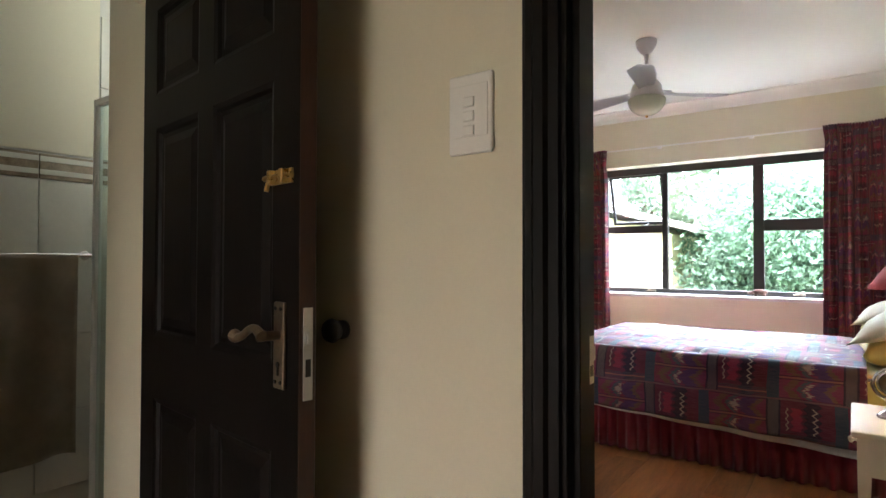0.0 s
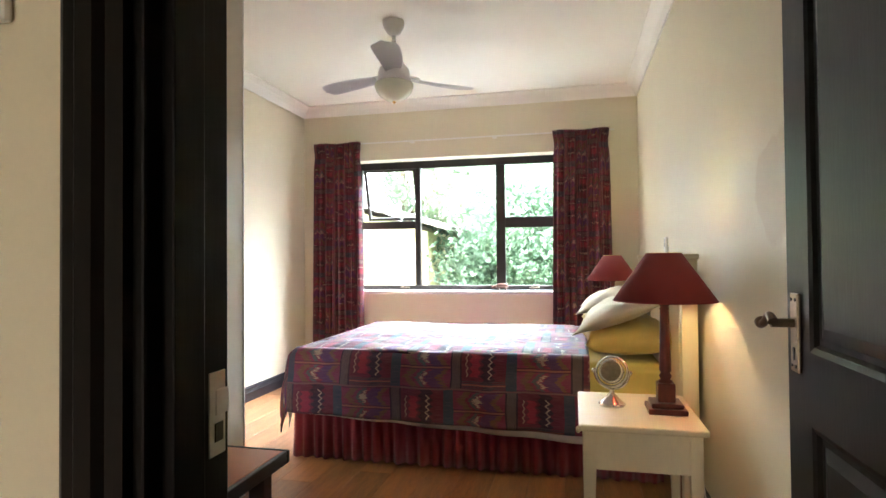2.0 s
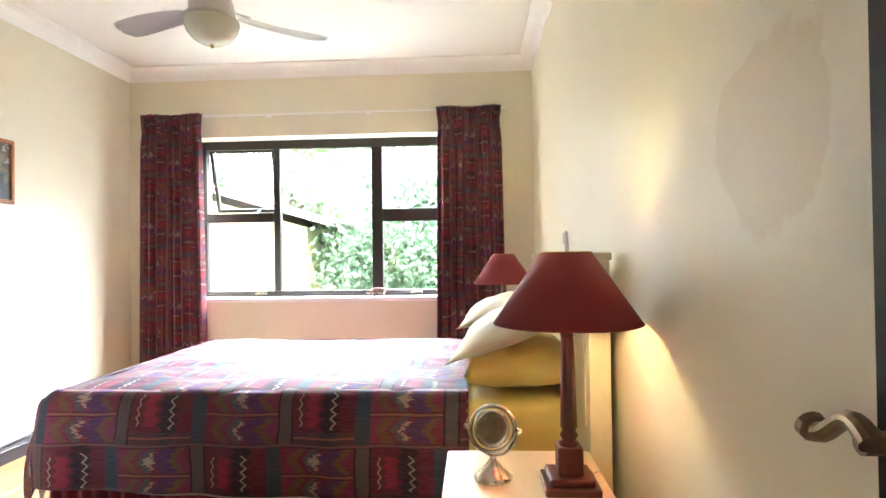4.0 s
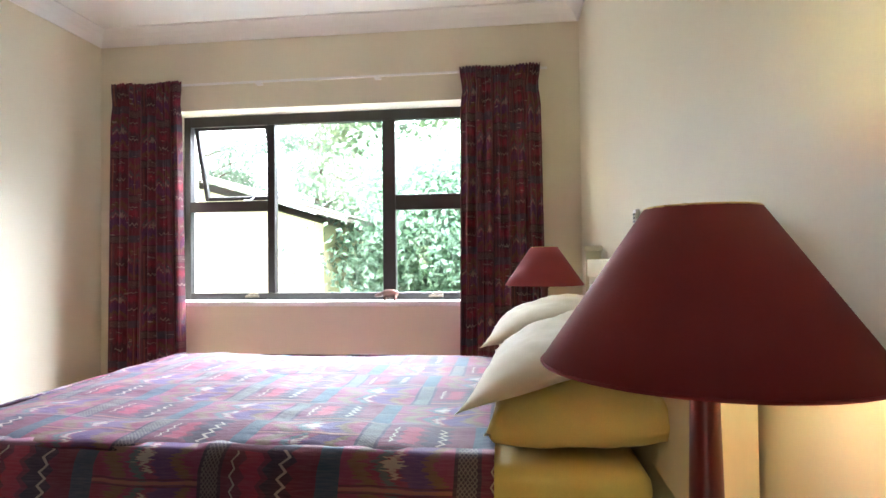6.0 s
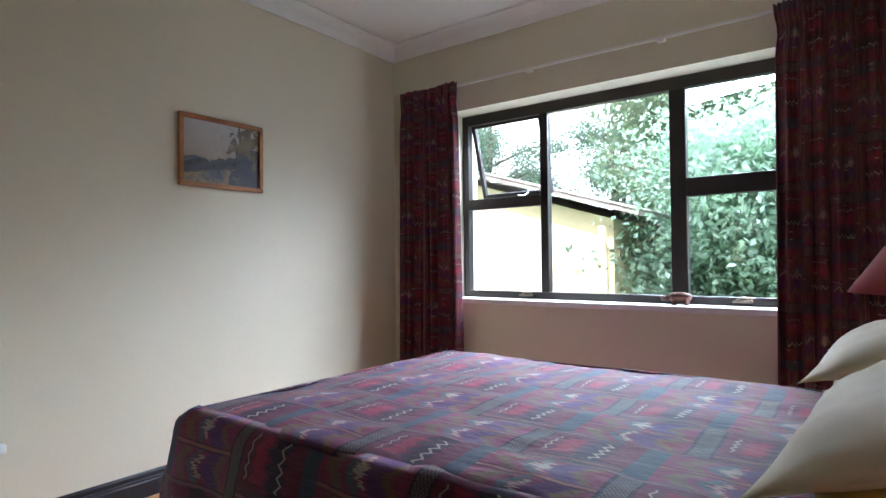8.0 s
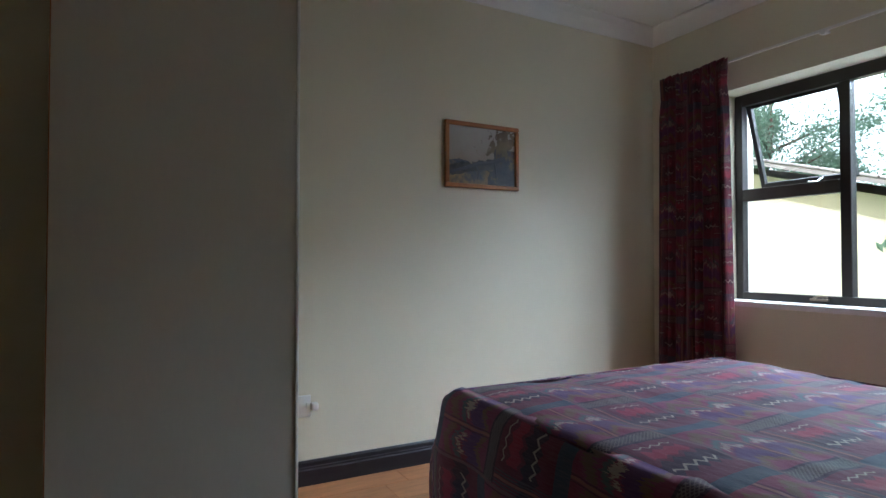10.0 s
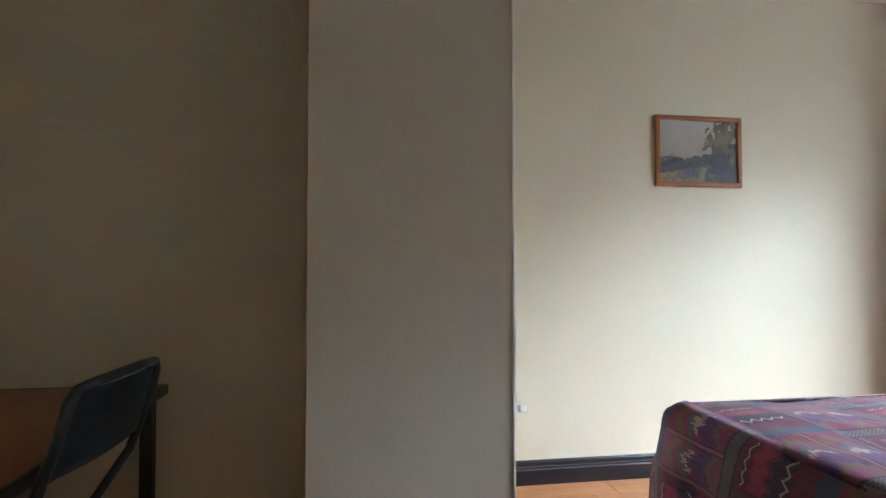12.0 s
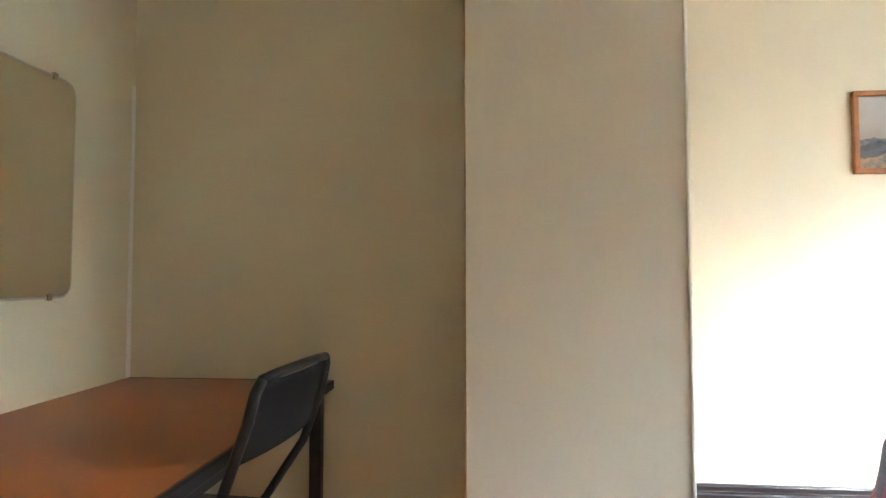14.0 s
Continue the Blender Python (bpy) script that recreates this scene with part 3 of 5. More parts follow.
def jamb(x_in, sgn):
    bm_ = box(min(x_in, x_in - sgn * 0.035), max(x_in, x_in - sgn * 0.035), -0.002, Y0 - HALL_Y + 0.004, 0, DZ, 0.003)
    xs = x_in + sgn * 0.014
    box(min(x_in, xs), max(x_in, xs), 0.02, 0.066, 0, DZ, 0.002, bm_)
    part("jamb", bm_, M_DOOR, frame_1)
    b2 = bmesh.new()
    ra = [b2.verts.new((x_in - sgn * (0.012 + w), d, 0)) for d, w in ARCH]
    rb = [b2.verts.new((x_in - sgn * (0.012 + w), d, DZ + 0.07)) for d, w in ARCH]
    for i in range(len(ARCH)):
        j = (i + 1) % len(ARCH)
        b2.faces.new((ra[i], ra[j], rb[j], rb[i]))
    b2.faces.new(ra)
    b2.faces.new(rb)
    bmesh.ops.recalc_face_normals(b2, faces=b2.faces)
    part("architrave", b2, M_DOOR, frame_1)
    part("architrave", box(min(x_in - sgn * 0.012, x_in - sgn * 0.060), max(x_in - sgn * 0.012, x_in - sgn * 0.060), Y0 - HALL_Y, Y0 - HALL_Y + 0.016, 0, DZ + 0.07, 0.004), M_DOOR, frame_1)


jamb(-0.556, 1)
jamb(0.340, -1)
part("head", box(-0.556, 0.340, -0.002, Y0 - HALL_Y + 0.004, DZ - 0.04, DZ - 0.002, 0.003), M_DOOR, frame_1)
bm = box(-0.5565, -0.5545, 0.090, 0.118, 0.985, 1.075, 0.0008)
box(-0.5555, -0.5535, 0.100, 0.123, 1.028, 1.055, 0.0008, bm)
part("strike_plate", bm, M_STEEL, frame_1, "worn metal strike plate")
part("strike_hole", box(-0.5544, -0.553, 0.098, 0.112, 1.00, 1.02, 0.0004), M_BLACK, frame_1)

# bathroom door, swung open against the hall wall
door2 = thing("door_2", (-1.893, 0.433, 0.020), "dark six-panel bathroom door folded open against the hall wall", "door", kind="structure", rz=-7.5)
W2 = 0.86
leaf2 = part("leaf", moulded_leaf(W2, 2.04, six_panels(W2, 2.04)), M_DOOR, door2)
part("door_edge", box(W2 + 0.0005, W2 + 0.003, -0.019, 0.019, 0.002, 2.038), M_EDGE, leaf2, "reddish brown bare door edge")
bm = box(W2 + 0.003, W2 + 0.005, -0.011, 0.011, 0.918, 1.103, 0.0008)
lockp = part("lock_faceplate", bm, M_STEEL, leaf2, "satin steel lock faceplate")
bm = box(W2 + 0.0046, W2 + 0.0056, -0.006, 0.006, 0.965, 1.000)
part("bolt_slot", bm, M_BLACK, lockp)
part("latch_bolt", box(W2 + 0.005, W2 + 0.013, -0.006, 0.006, 1.03, 1.055, 0.002), M_STEEL, lockp)
lever_plate(leaf2, (W2 - 0.062, 1.045), -1, -1, M_BRONZE, 0.178, 0.040, 0.115)
bm = box(W2 - 0.115, W2 - 0.02, -0.026, -0.020, 1.355, 1.385, 0.001)
tube([(W2 - 0.118, -0.030, 1.37), (W2 - 0.012, -0.030, 1.37)], 0.006, 10, bm)
tube([(W2 - 0.10, -0.030, 1.368), (W2 - 0.10, -0.036, 1.342)], 0.005, 8, bm)
for bx in (W2 - 0.09, W2 - 0.045):
    box(bx - 0.008, bx + 0.008, -0.038, -0.022, 1.355, 1.385, 0.003, bm)
part("slide_bolt", bm, M_BRASS, leaf2, "brass slide bolt")
stop = tagged(part("door_stop", lathe([(0, 0), (0.022, 0), (0.022, 0.012), (0.014, 0.016), (0.014, 0.022), (0.024, 0.026), (0.028, 0.036), (0.024, 0.046), (0, 0.048)], 24,
                                      m=pose(-1.111, HALL_Y, 1.058, 90)), M_BLACK, None, "", True), "round black rubber door stop on the hall wall", "door stop")

# light switch on the hall wall
sw = thing("light_switch", (-0.755, HALL_Y, 1.505), "white three-gang light switch on the hall wall", "switch")
part("cover_plate", box(-0.050, 0.050, -0.010, 0, -0.079, 0.079, 0.004), M_PLASTIC, sw)
part("inner_plate", box(-0.042, 0.042, -0.0125, -0.010, -0.046, 0.056, 0.001), M_PLASTIC, sw)
for k in range(3):
    part("rocker", box(-0.013, 0.013, -0.0165, -0.0125, 0.022 - 0.028 * k - 0.010, 0.022 - 0.028 * k + 0.010, 0.002), M_PLASTIC, sw)


# ---- bathroom fittings ----
towel = bmesh.new()
ty0, ty1, tz0, tz1 = 0.06, 0.595, 0.40, 1.24
nu, nv = 34, 40
grid = []
for j in range(nv + 1):
    rowv = []
    for i in range(nu + 1):
        fu, fv = i / nu, j / nv
        y = ty0 + (ty1 - ty0) * fu
        z = tz1 - (tz1 - tz0) * fv + 0.012 * math.sin(fu * 9) * fv
        x = BX + 0.075 + 0.012 * math.sin(fu * 17 + 1.5 * fv) * (0.4 + fv) + 0.02 * max(0, fu - 0.7) * 3
        rowv.append(towel.verts.new((x, y, z)))
    grid.append(rowv)
for j in range(nv):
    for i in range(nu):
        towel.faces.new((grid[j][i], grid[j][i + 1], grid[j + 1][i + 1], grid[j + 1][i]))
bmesh.ops.solidify(towel, geom=towel.faces[:], thickness=0.012)
rail = thing("towel_rail", (BX, 0.32, 1.236), "slim metal towel rail on the tiled wall", "towel rail")
part("bar", tube([(0.06, -0.34, 0), (0.06, 0.34, 0)], 0.008, 12), M_CHROME, rail)
for e in (-0.33, 0.33):
    part("bracket", lathe([(0, 0), (0.02, 0), (0.02, 0.01), (0.008, 0.014), (0.008, 0.06), (0, 0.06)], 16, m=pose(0, e, 0, 0, 90)), M_CHROME, rail)
tagged(part("towel", towel, M_TOWEL, None, "", True), "beige terry bath towel hanging from the rail", "towel")
shower = thing("shower_screen", (-2.66, 0.60, 0), "clear glass shower screen with a white frame", "shower screen")
part("frame", box(0.0, 0.026, -0.016, 0.016, 0.0, 1.87, 0.003), M_TRIM, shower)
part("frame", box(0.35, 0.375, -0.016, 0.016, 0.0, 1.87, 0.003), M_TRIM, shower)
part("frame", box(0.026, 0.35, -0.016, 0.016, 1.844, 1.87, 0.003), M_TRIM, shower)
part("frame", box(0.026, 0.35, -0.016, 0.016, 0.0, 0.03, 0.003), M_TRIM, shower)
part("glass", box(0.026, 0.35, -0.003, 0.003, 0.03, 1.844), M_SHOWER, shower)

# ---- wardrobe ----
wr = thing("wardrobe", (-2.372, 2.32, 0), "tall off-white built-in wardrobe with a plain side panel", "wardrobe")
part("side_panel", box(0.532, 0.55, -0.328, 0.317, 0, ZC - 0.002, 0.001), M_PANEL, wr, "off-white melamine side panel")
part("edging", box(0.528, 0.554, 0.317, 0.327, 0, ZC - 0.002, 0.002), M_TRIM, wr, "white plastic edging strip")
part("edging", box(0.530, 0.553, -0.331, -0.328, 0, ZC - 0.002, 0.001), M_FRAME, wr, "thin brown edging line")
part("back_panel", box(-0.52, 0.532, -0.33, -0.304, 0, ZC - 0.002), M_WALL, wr)
part("plinth", box(-0.52, 0.532, -0.30, 0.28, 0, 0.08), M_PANEL, wr)
for k in range(2):
    d = part("door", box(-0.52 + 0.528 * k, 0.002 + 0.528 * k, 0.297, 0.315, 0.085, ZC - 0.01, 0.002), M_PANEL, wr)
    part("handle", tube([(-0.05 + 0.09 * k, 0.315, 1.0), (-0.05 + 0.09 * k, 0.34, 1.01), (-0.05 + 0.09 * k, 0.34, 1.12), (-0.05 + 0.09 * k, 0.315, 1.13)], 0.005, 8), M_STEEL, d)
part("carcass", box(-0.52, 0.53, -0.30, 0.295, 0.08, ZC - 0.01), M_PANEL, wr)

# ---- curtains ----
def curtain(x0, x1, z0, z1, y, seed, label):
    rnd = random.Random(seed)
    th = thing("curtain", ((x0 + x1) / 2, y, z0), label, "curtain", group="pair of patterned curtains")
    ox = (x0 + x1) / 2
    bm_ = bmesh.new()
    uvl = bm_.loops.layers.uv.new("UVMap")
    nu, nv = 150, 46
    ph = [rnd.uniform(0, 6.28) for _ in range(6)]
    rows, uvs = [], []
    for j in range(nv + 1):
        f = j / nv
        z = z0 + (z1 - z0) * f
        row, us, acc, prev = [], [], 0, None
        head = max(0.0, (f - 0.955) / 0.045)
        for i in range(nu + 1):
            t = i / nu
            amp = (0.036 - 0.014 * f) * (1 - 0.6 * head)
            k = 7.2 + 0.5 * math.sin(ph[0])
            fold = math.sin(2 * math.pi * k * t + ph[1] + 0.6 * math.sin(3 * t + ph[2]) + 0.7 * (1 - f) * math.sin(5 * t + ph[3]))
            fold = fold * (1 - 0.25 * fold * fold) + 0.25 * math.sin(2 * math.pi * 2.3 * k * t + ph[4]) * (0.5 + 0.5 * f)
            pencil = math.sin(2 * math.pi * 24 * t) * 0.007 * min(1, max(0, (f - 0.90) / 0.06))
            yy = amp * fold + pencil
            flare = 1.0 + 0.13 * (1 - f) ** 1.2
            tuck = 1.0 - 0.05 * math.exp(-((f - 0.94) / 0.03) ** 2) + 0.02 * head
            x = (t - 0.5) * (x1 - x0) * flare * tuck + 0.008 * math.sin(2 * math.pi * k * t * 2 + ph[5]) * (1 - f)
            zz = z + (0.008 * math.sin(2 * math.pi * 24 * t + 1) + 0.006 * math.sin(9 * t) if j == nv else 0)
            p = Vector((x, yy, zz - z0))
            if prev is not None:
                acc += (p - prev).length
            prev = p
            row.append(bm_.verts.new(p))
            us.append(acc)
        rows.append(row)
        uvs.append(us)
    for j in range(nv):
        for i in range(nu):
            fc = bm_.faces.new((rows[j][i], rows[j][i + 1], rows[j + 1][i + 1], rows[j + 1][i]))
            for lp, (a, b_) in zip(fc.loops, ((j, i), (j, i + 1), (j + 1, i + 1), (j + 1, i))):
                lp[uvl].uv = (z0 + (z1 - z0) * a / nv + seed, uvs[nv // 2][b_])
    cl = part("cloth", bm_, M_CURTAIN, th, "", True)
    sol = cl.modifiers.new("thick", "SOLIDIFY")
    sol.thickness = 0.004
    return th


curtain(-2.725, -2.235, 0.03, 2.362, 5.345, 3, "dark red patchwork-print curtain drawn to the window side, pencil-pleat heading")
curtain(-0.345, 0.148, 0.03, 2.366, 5.345, 8, "dark red patchwork-print curtain drawn open beside the bedside lamp")
track = thing("curtain_track", (-1.3, 5.425, 2.365), "thin white curtain track above the window", "curtain track")
part("rail", box(-1.48, 1.50, -0.008, 0.006, -0.007, 0.007, 0.002), M_TRIM, track)
for bx in (-1.2, -0.42, 0.40, 1.2):
    bm = box(bx - 0.02, bx + 0.02, -0.01, 0.03, -0.018, -0.006, 0.002)
    box(bx - 0.008, bx + 0.014, -0.012, 0.0, -0.026, -0.014, 0.002, bm)
    part("bracket", bm, M_TRIM, track)

# ---- bed ----
BY0, BY1, BXF, BXH, BZ = 3.195, 4.69, -1.845, 0.29, 0.640
bed = thing("bed", ((BXF + BXH) / 2, (BY0 + BY1) / 2, 0), "double bed with an ivory panelled headboard against the wall", "bed")
bcx, bcy = (BXF + BXH) / 2, (BY0 + BY1) / 2
part("base", box(BXF - bcx + 0.08, BXH - bcx, BY0 - bcy + 0.08, BY1 - bcy - 0.08, 0.10, 0.36, 0.02), M_SHEET, bed)
part("mattress", box(BXF - bcx + 0.01, BXH - bcx, BY0 - bcy + 0.015, BY1 - bcy - 0.015, 0.362, BZ - 0.012, 0.05, segs=4), M_YELLOW, bed, "mattress in a yellow fitted sheet", True)
for lx in (BXF + 0.12, BXH - 0.12):
    for ly in (BY0 + 0.12, BY1 - 0.12):
        part("leg", lathe([(0, 0), (0.025, 0), (0.03, 0.1), (0, 0.1)], 16, m=pose(lx - bcx, ly - bcy, 0)), M_MAHOG, bed)
hb0, hb1 = 2.855, 4.60
hx0, hx1 = 0.312, 0.372
head = part("headboard", box(hx0 + 0.008 - bcx, hx1 - 0.008 - bcx, hb0 + 0.055 - bcy, hb1 - 0.055 - bcy, 0.45, 1.06, 0.002), M_IVORY, bed, "ivory painted panelled headboard")
for py in (hb0, hb1 - 0.06):
    bm = box(hx0 - 0.006 - bcx, hx1 + 0.006 - bcx, py - bcy, py + 0.06 - bcy, 0.0, 1.182, 0.004)
    box(hx0 - 0.014 - bcx, hx1 + 0.012 - bcx, py - 0.01 - bcy, py + 0.07 - bcy, 1.182, 1.208, 0.004, bm)
    part("post", bm, M_IVORY, bed)
part("top_rail", box(hx0 - bcx, hx1 - bcx, hb0 + 0.06 - bcy, hb1 - 0.06 - bcy, 1.06, 1.145, 0.006), M_IVORY, bed)
for k in range(3):
    w = (hb1 - hb0 - 0.12) / 3
    y0 = hb0 + 0.06 + w * k
    part("panel", box(hx0 - 0.001 - bcx, hx0 + 0.008 - bcx, y0 + 0.05 - bcy, y0 + w - 0.05 - bcy, 0.6, 1.03, 0.005), M_IVORY, head)

# gathered valance round the base
bm = bmesh.new()
path = []
per = [(BXH - 0.02, BY0 + 0.015), (BXF + 0.02, BY0 + 0.015), (BXF + 0.02, BY1 - 0.015), (BXH - 0.02, BY1 - 0.015)]
for (ax, ay), (bx, by) in zip(per, per[1:]):
    ln = math.hypot(bx - ax, by - ay)
    n = int(ln / 0.008)
    for i in range(n):
        f = i / n
        nx, ny = (by - ay) / ln, -(bx - ax) / ln
        path.append((ax + (bx - ax) * f, ay + (by - ay) * f, -nx, -ny, len(path)))
prev = None
for x, y, nx, ny, i in path:
    s = i * 0.008
    col = []
    for h, a in ((0.37, 0.003), (0.30, 0.007), (0.15, 0.013), (0.012, 0.018)):
        wv = a * (math.sin(s * 95 + 1.3 * math.sin(s * 7)) + 0.5 * math.sin(s * 41 + 2))
        col.append(bm.verts.new((x - bcx - nx * wv, y - bcy - ny * wv, h)))
    if prev:
        for k in range(3):
            bm.faces.new((prev[k], prev[k + 1], col[k + 1], col[k]))
    prev = col
val = part("valance", bm, M_SKIRT, bed, "gathered burgundy valance", True)
val.modifiers.new("thick", "SOLIDIFY").thickness = 0.003


def draped(x_head, x_foot, y0, y1, top, drop_near0, drop_near1, drop_foot, material, name, label, lift=0.0, wr_amp=0.009, out=0.028):
    """A cloth laid over the bed and hanging at the foot and both sides."""
    bm_ = bmesh.new()
    uvl = bm_.loops.layers.uv.new("UVMap")
    ns, nt_ = 120, 110
    L = x_head - x_foot
    Wd = y1 - y0
    rows, uvs = [], []
    for j in range(nt_ + 1):
        row, uv = [], []
        for i in range(ns + 1):
            s = (L + drop_foot) * i / ns
            fx = min(1, s / L)
            dn = drop_near1 + (drop_near0 - drop_near1) * fx
            tt = -dn + (Wd + 2 * dn) * j / nt_
            ds = max(0.0, s - L)
            dt = max(0.0, -tt, tt - Wd)
            sy = -1 if tt < 0 else 1
            d = math.hypot(ds, dt)
            x = x_head - min(s, L)
            y = y0 + min(max(tt, 0), Wd)
            z = top
            wob = noise.noise(Vector((s * 3.1, tt * 3.3, 2.0)))
            wob2 = noise.noise(Vector((s * 11, tt * 10, 5.0)))
            R = 0.06
            if d > 0:
                ux, uy = ds / d, dt / d
                arc = R * math.pi / 2
                if d < arc:
                    a = d / R
                    o, dz = R * math.sin(a), R * (1 - math.cos(a))
                else:
                    o, dz = R, R + (d - arc)
                fold = math.sin((s if dt > ds else tt) * 16 + 2 * wob) * 0.5 + 0.5
                o = o - R + (out + 0.022 * fold) * min(1, d / 0.25)
                x -= ux * o
                y += sy * uy * o
                z -= dz
                z = max(z, 0.05)
            else:
                edge = min(L - s + 0.001, min(tt, Wd - tt) + 0.001)
                z += wr_amp * wob + wr_amp * 0.45 * wob2 - 0.018 * math.exp(-edge / 0.05)
            row.append(bm_.verts.new((x, y, z + lift)))
            uv.append((s, tt))
        rows.append(row)
        uvs.append(uv)
    for j in range(nt_):
        for i in range(ns):
            fc = bm_.faces.new((rows[j][i], rows[j][i + 1], rows[j + 1][i + 1], rows[j + 1][i]))
            for lp, (a, b_) in zip(fc.loops, ((j, i), (j, i + 1), (j + 1, i + 1), (j + 1, i))):
                lp[uvl].uv = uvs[a][b_]
    bmesh.ops.recalc_face_normals(bm_, faces=bm_.faces)
    ob = part(name, bm_, material, None, "", True)
    sm = ob.modifiers.new("thick", "SOLIDIFY")
    sm.thickness, sm.offset = 0.006, 1
    return tagged(ob, label, name)


draped(-0.10, BXF, BY0, BY1, BZ + 0.012, 0.405, 0.445, 0.34, M_FABRIC, "bedspread", "patchwork ikat-print bedspread in maroon, purple and teal spread over the bed", 0.012, 0.013, 0.045)
draped(-0.108, BXF + 0.005, BY0 + 0.01, BY1 - 0.01, BZ, 0.395, 0.480, 0.30, M_SHEET, "bed_sheet", "white sheet showing below the bedspread hem", 0.004, 0.002, 0.012)


# ---- pillows ----
def pillow(w, d, h, material, label, m, seed, name="pillow", sag=0.0, puff=0.55):
    bm_ = bmesh.new()
    n = 34
    top, bot = {}, {}
    for i in range(n + 1):
        for j in range(n + 1):
            u, v = 2 * i / n - 1, 2 * j / n - 1
            pin = 1 + 0.09 * (u * u * v * v) ** 2
            x, y = u * w / 2 * (1 - 0.06 * (1 - v * v) * abs(u)), v * d / 2 * (1 - 0.06 * (1 - u * u) * abs(v))
            t = max(0.0, (1 - abs(u) ** 2.6) * (1 - abs(v) ** 2.6)) ** puff
            wv = noise.noise(Vector((u * 2.2 + seed, v * 2.4, seed))) * 0.16 + noise.noise(Vector((u * 6 + seed, v * 5, seed))) * 0.09 - 0.10 * abs(noise.noise(Vector((u * 3 + v * 4 + seed, v * 1.5 - u, seed))))
            zt = h * 0.55 * t * (1 + wv) + sag * u * u
            zb = -h * 0.42 * t * (1 + wv * 0.5) + sag * u * u
            top[i, j] = bm_.verts.new((x * pin, y * pin, zt))
            bot[i, j] = top[i, j] if i in (0, n) or j in (0, n) else bm_.verts.new((x * pin, y * pin, zb))
    for i in range(n):
        for j in range(n):
            bm_.faces.new((top[i, j], top[i + 1, j], top[i + 1, j + 1], top[i, j + 1]))
            bm_.faces.new((bot[i, j], bot[i, j + 1], bot[i + 1, j + 1], bot[i + 1, j]))
    bmesh.ops.recalc_face_normals(bm_, faces=bm_.faces)
    ob = part(name, bm_, material, None, "", True)
    ob.matrix_world = m
    return tagged(ob, label, "pillow", "pillows on the bed")


pillow(0.45, 0.64, 0.205, M_YELLOW, "mustard yellow pillow lying under the cream one", pose(0.11, 3.49, 0.741, 0, -2, 2), 1.3, puff=0.30)
pillow(0.45, 0.64, 0.205, M_YELLOW, "mustard yellow pillow on the far side of the bed", pose(0.11, 4.28, 0.741, 0, -2, -2), 4.1, puff=0.30)
pillow(0.45, 0.64, 0.135, M_CREAM, "cream pillow propped against the headboard", pose(0.075, 3.435, 0.893, 4, -21, -8), 7.7, puff=0.62)
pillow(0.45, 0.64, 0.135, M_CREAM, "cream pillow propped beside its twin on the far side", pose(0.075, 4.27, 0.893, 0, -19, -3), 9.4, puff=0.62)


# ---- bedside tables ----
def bedside(x, y, label):
    t = thing("bedside_table", (x, y, 0), label, "table", "pair of bedside tables")
    w, d, h = 0.442, 0.536, 0.558
    part("top", box(-w / 2 - 0.012, w / 2 + 0.012, -d / 2 - 0.012, d / 2 + 0.012, h - 0.026, h, 0.008, segs=3), M_IVORY, t)
    lw = 0.045
    for sx in (-1, 1):
        for sy in (-1, 1):
            b2 = bmesh.new()
            cx, cy = sx * (w / 2 - lw / 2 - 0.008), sy * (d / 2 - lw / 2 - 0.008)
            vs = []
            for z, r in ((0, 0.014), (0.40, lw / 2), (h - 0.026, lw / 2)):
                k = lw / 2 - r
                vs.append([b2.verts.new((cx + sx * k * 0.6 + a * r, cy + sy * k * 0.6 + b_ * r, z)) for a, b_ in ((-1, -1), (1, -1), (1, 1), (-1, 1))])
            for a, c in zip(vs, vs[1:]):
                for i in range(4):
                    b2.faces.new((a[i], a[(i + 1) % 4], c[(i + 1) % 4], c[i]))
            b2.faces.new(vs[0][::-1])
            b2.faces.new(vs[-1])
            bmesh.ops.recalc_face_normals(b2, faces=b2.faces)
            part("leg", b2, M_IVORY, t)
    z0, z1 = h - 0.175, h - 0.027
    part("apron", box(-w / 2 + 0.052, w / 2 - 0.052, -d / 2 + 0.014, -d / 2 + 0.032, z0, z1, 0.002), M_IVORY, t)
    part("apron", box(-w / 2 + 0.052, w / 2 - 0.052, d / 2 - 0.032, d / 2 - 0.014, z0, z1, 0.002), M_IVORY, t)
    part("apron", box(w / 2 - 0.032, w / 2 - 0.014, -d / 2 + 0.052, d / 2 - 0.052, z0, z1, 0.002), M_IVORY, t)
    dr = part("drawer", box(-w / 2 + 0.010, -w / 2 + 0.03, -d / 2 + 0.056, d / 2 - 0.056, z0 + 0.01, z1 - 0.008, 0.003), M_IVORY, t)
    part("knob", lathe([(0, 0), (0.006, 0), (0.006, 0.012), (0.015, 0.018), (0.015, 0.026), (0.008, 0.032), (0, 0.033)], 18, m=pose(-w / 2 + 0.01, 0, (z0 + z1) / 2, 0, -90)), M_IVORY, dr, "", True)
    return t


bedside(0.066, 2.56, "ivory painted bedside table beside the bed and near the door")
bedside(0.135, 4.99, "ivory painted bedside table on the window side of the bed")


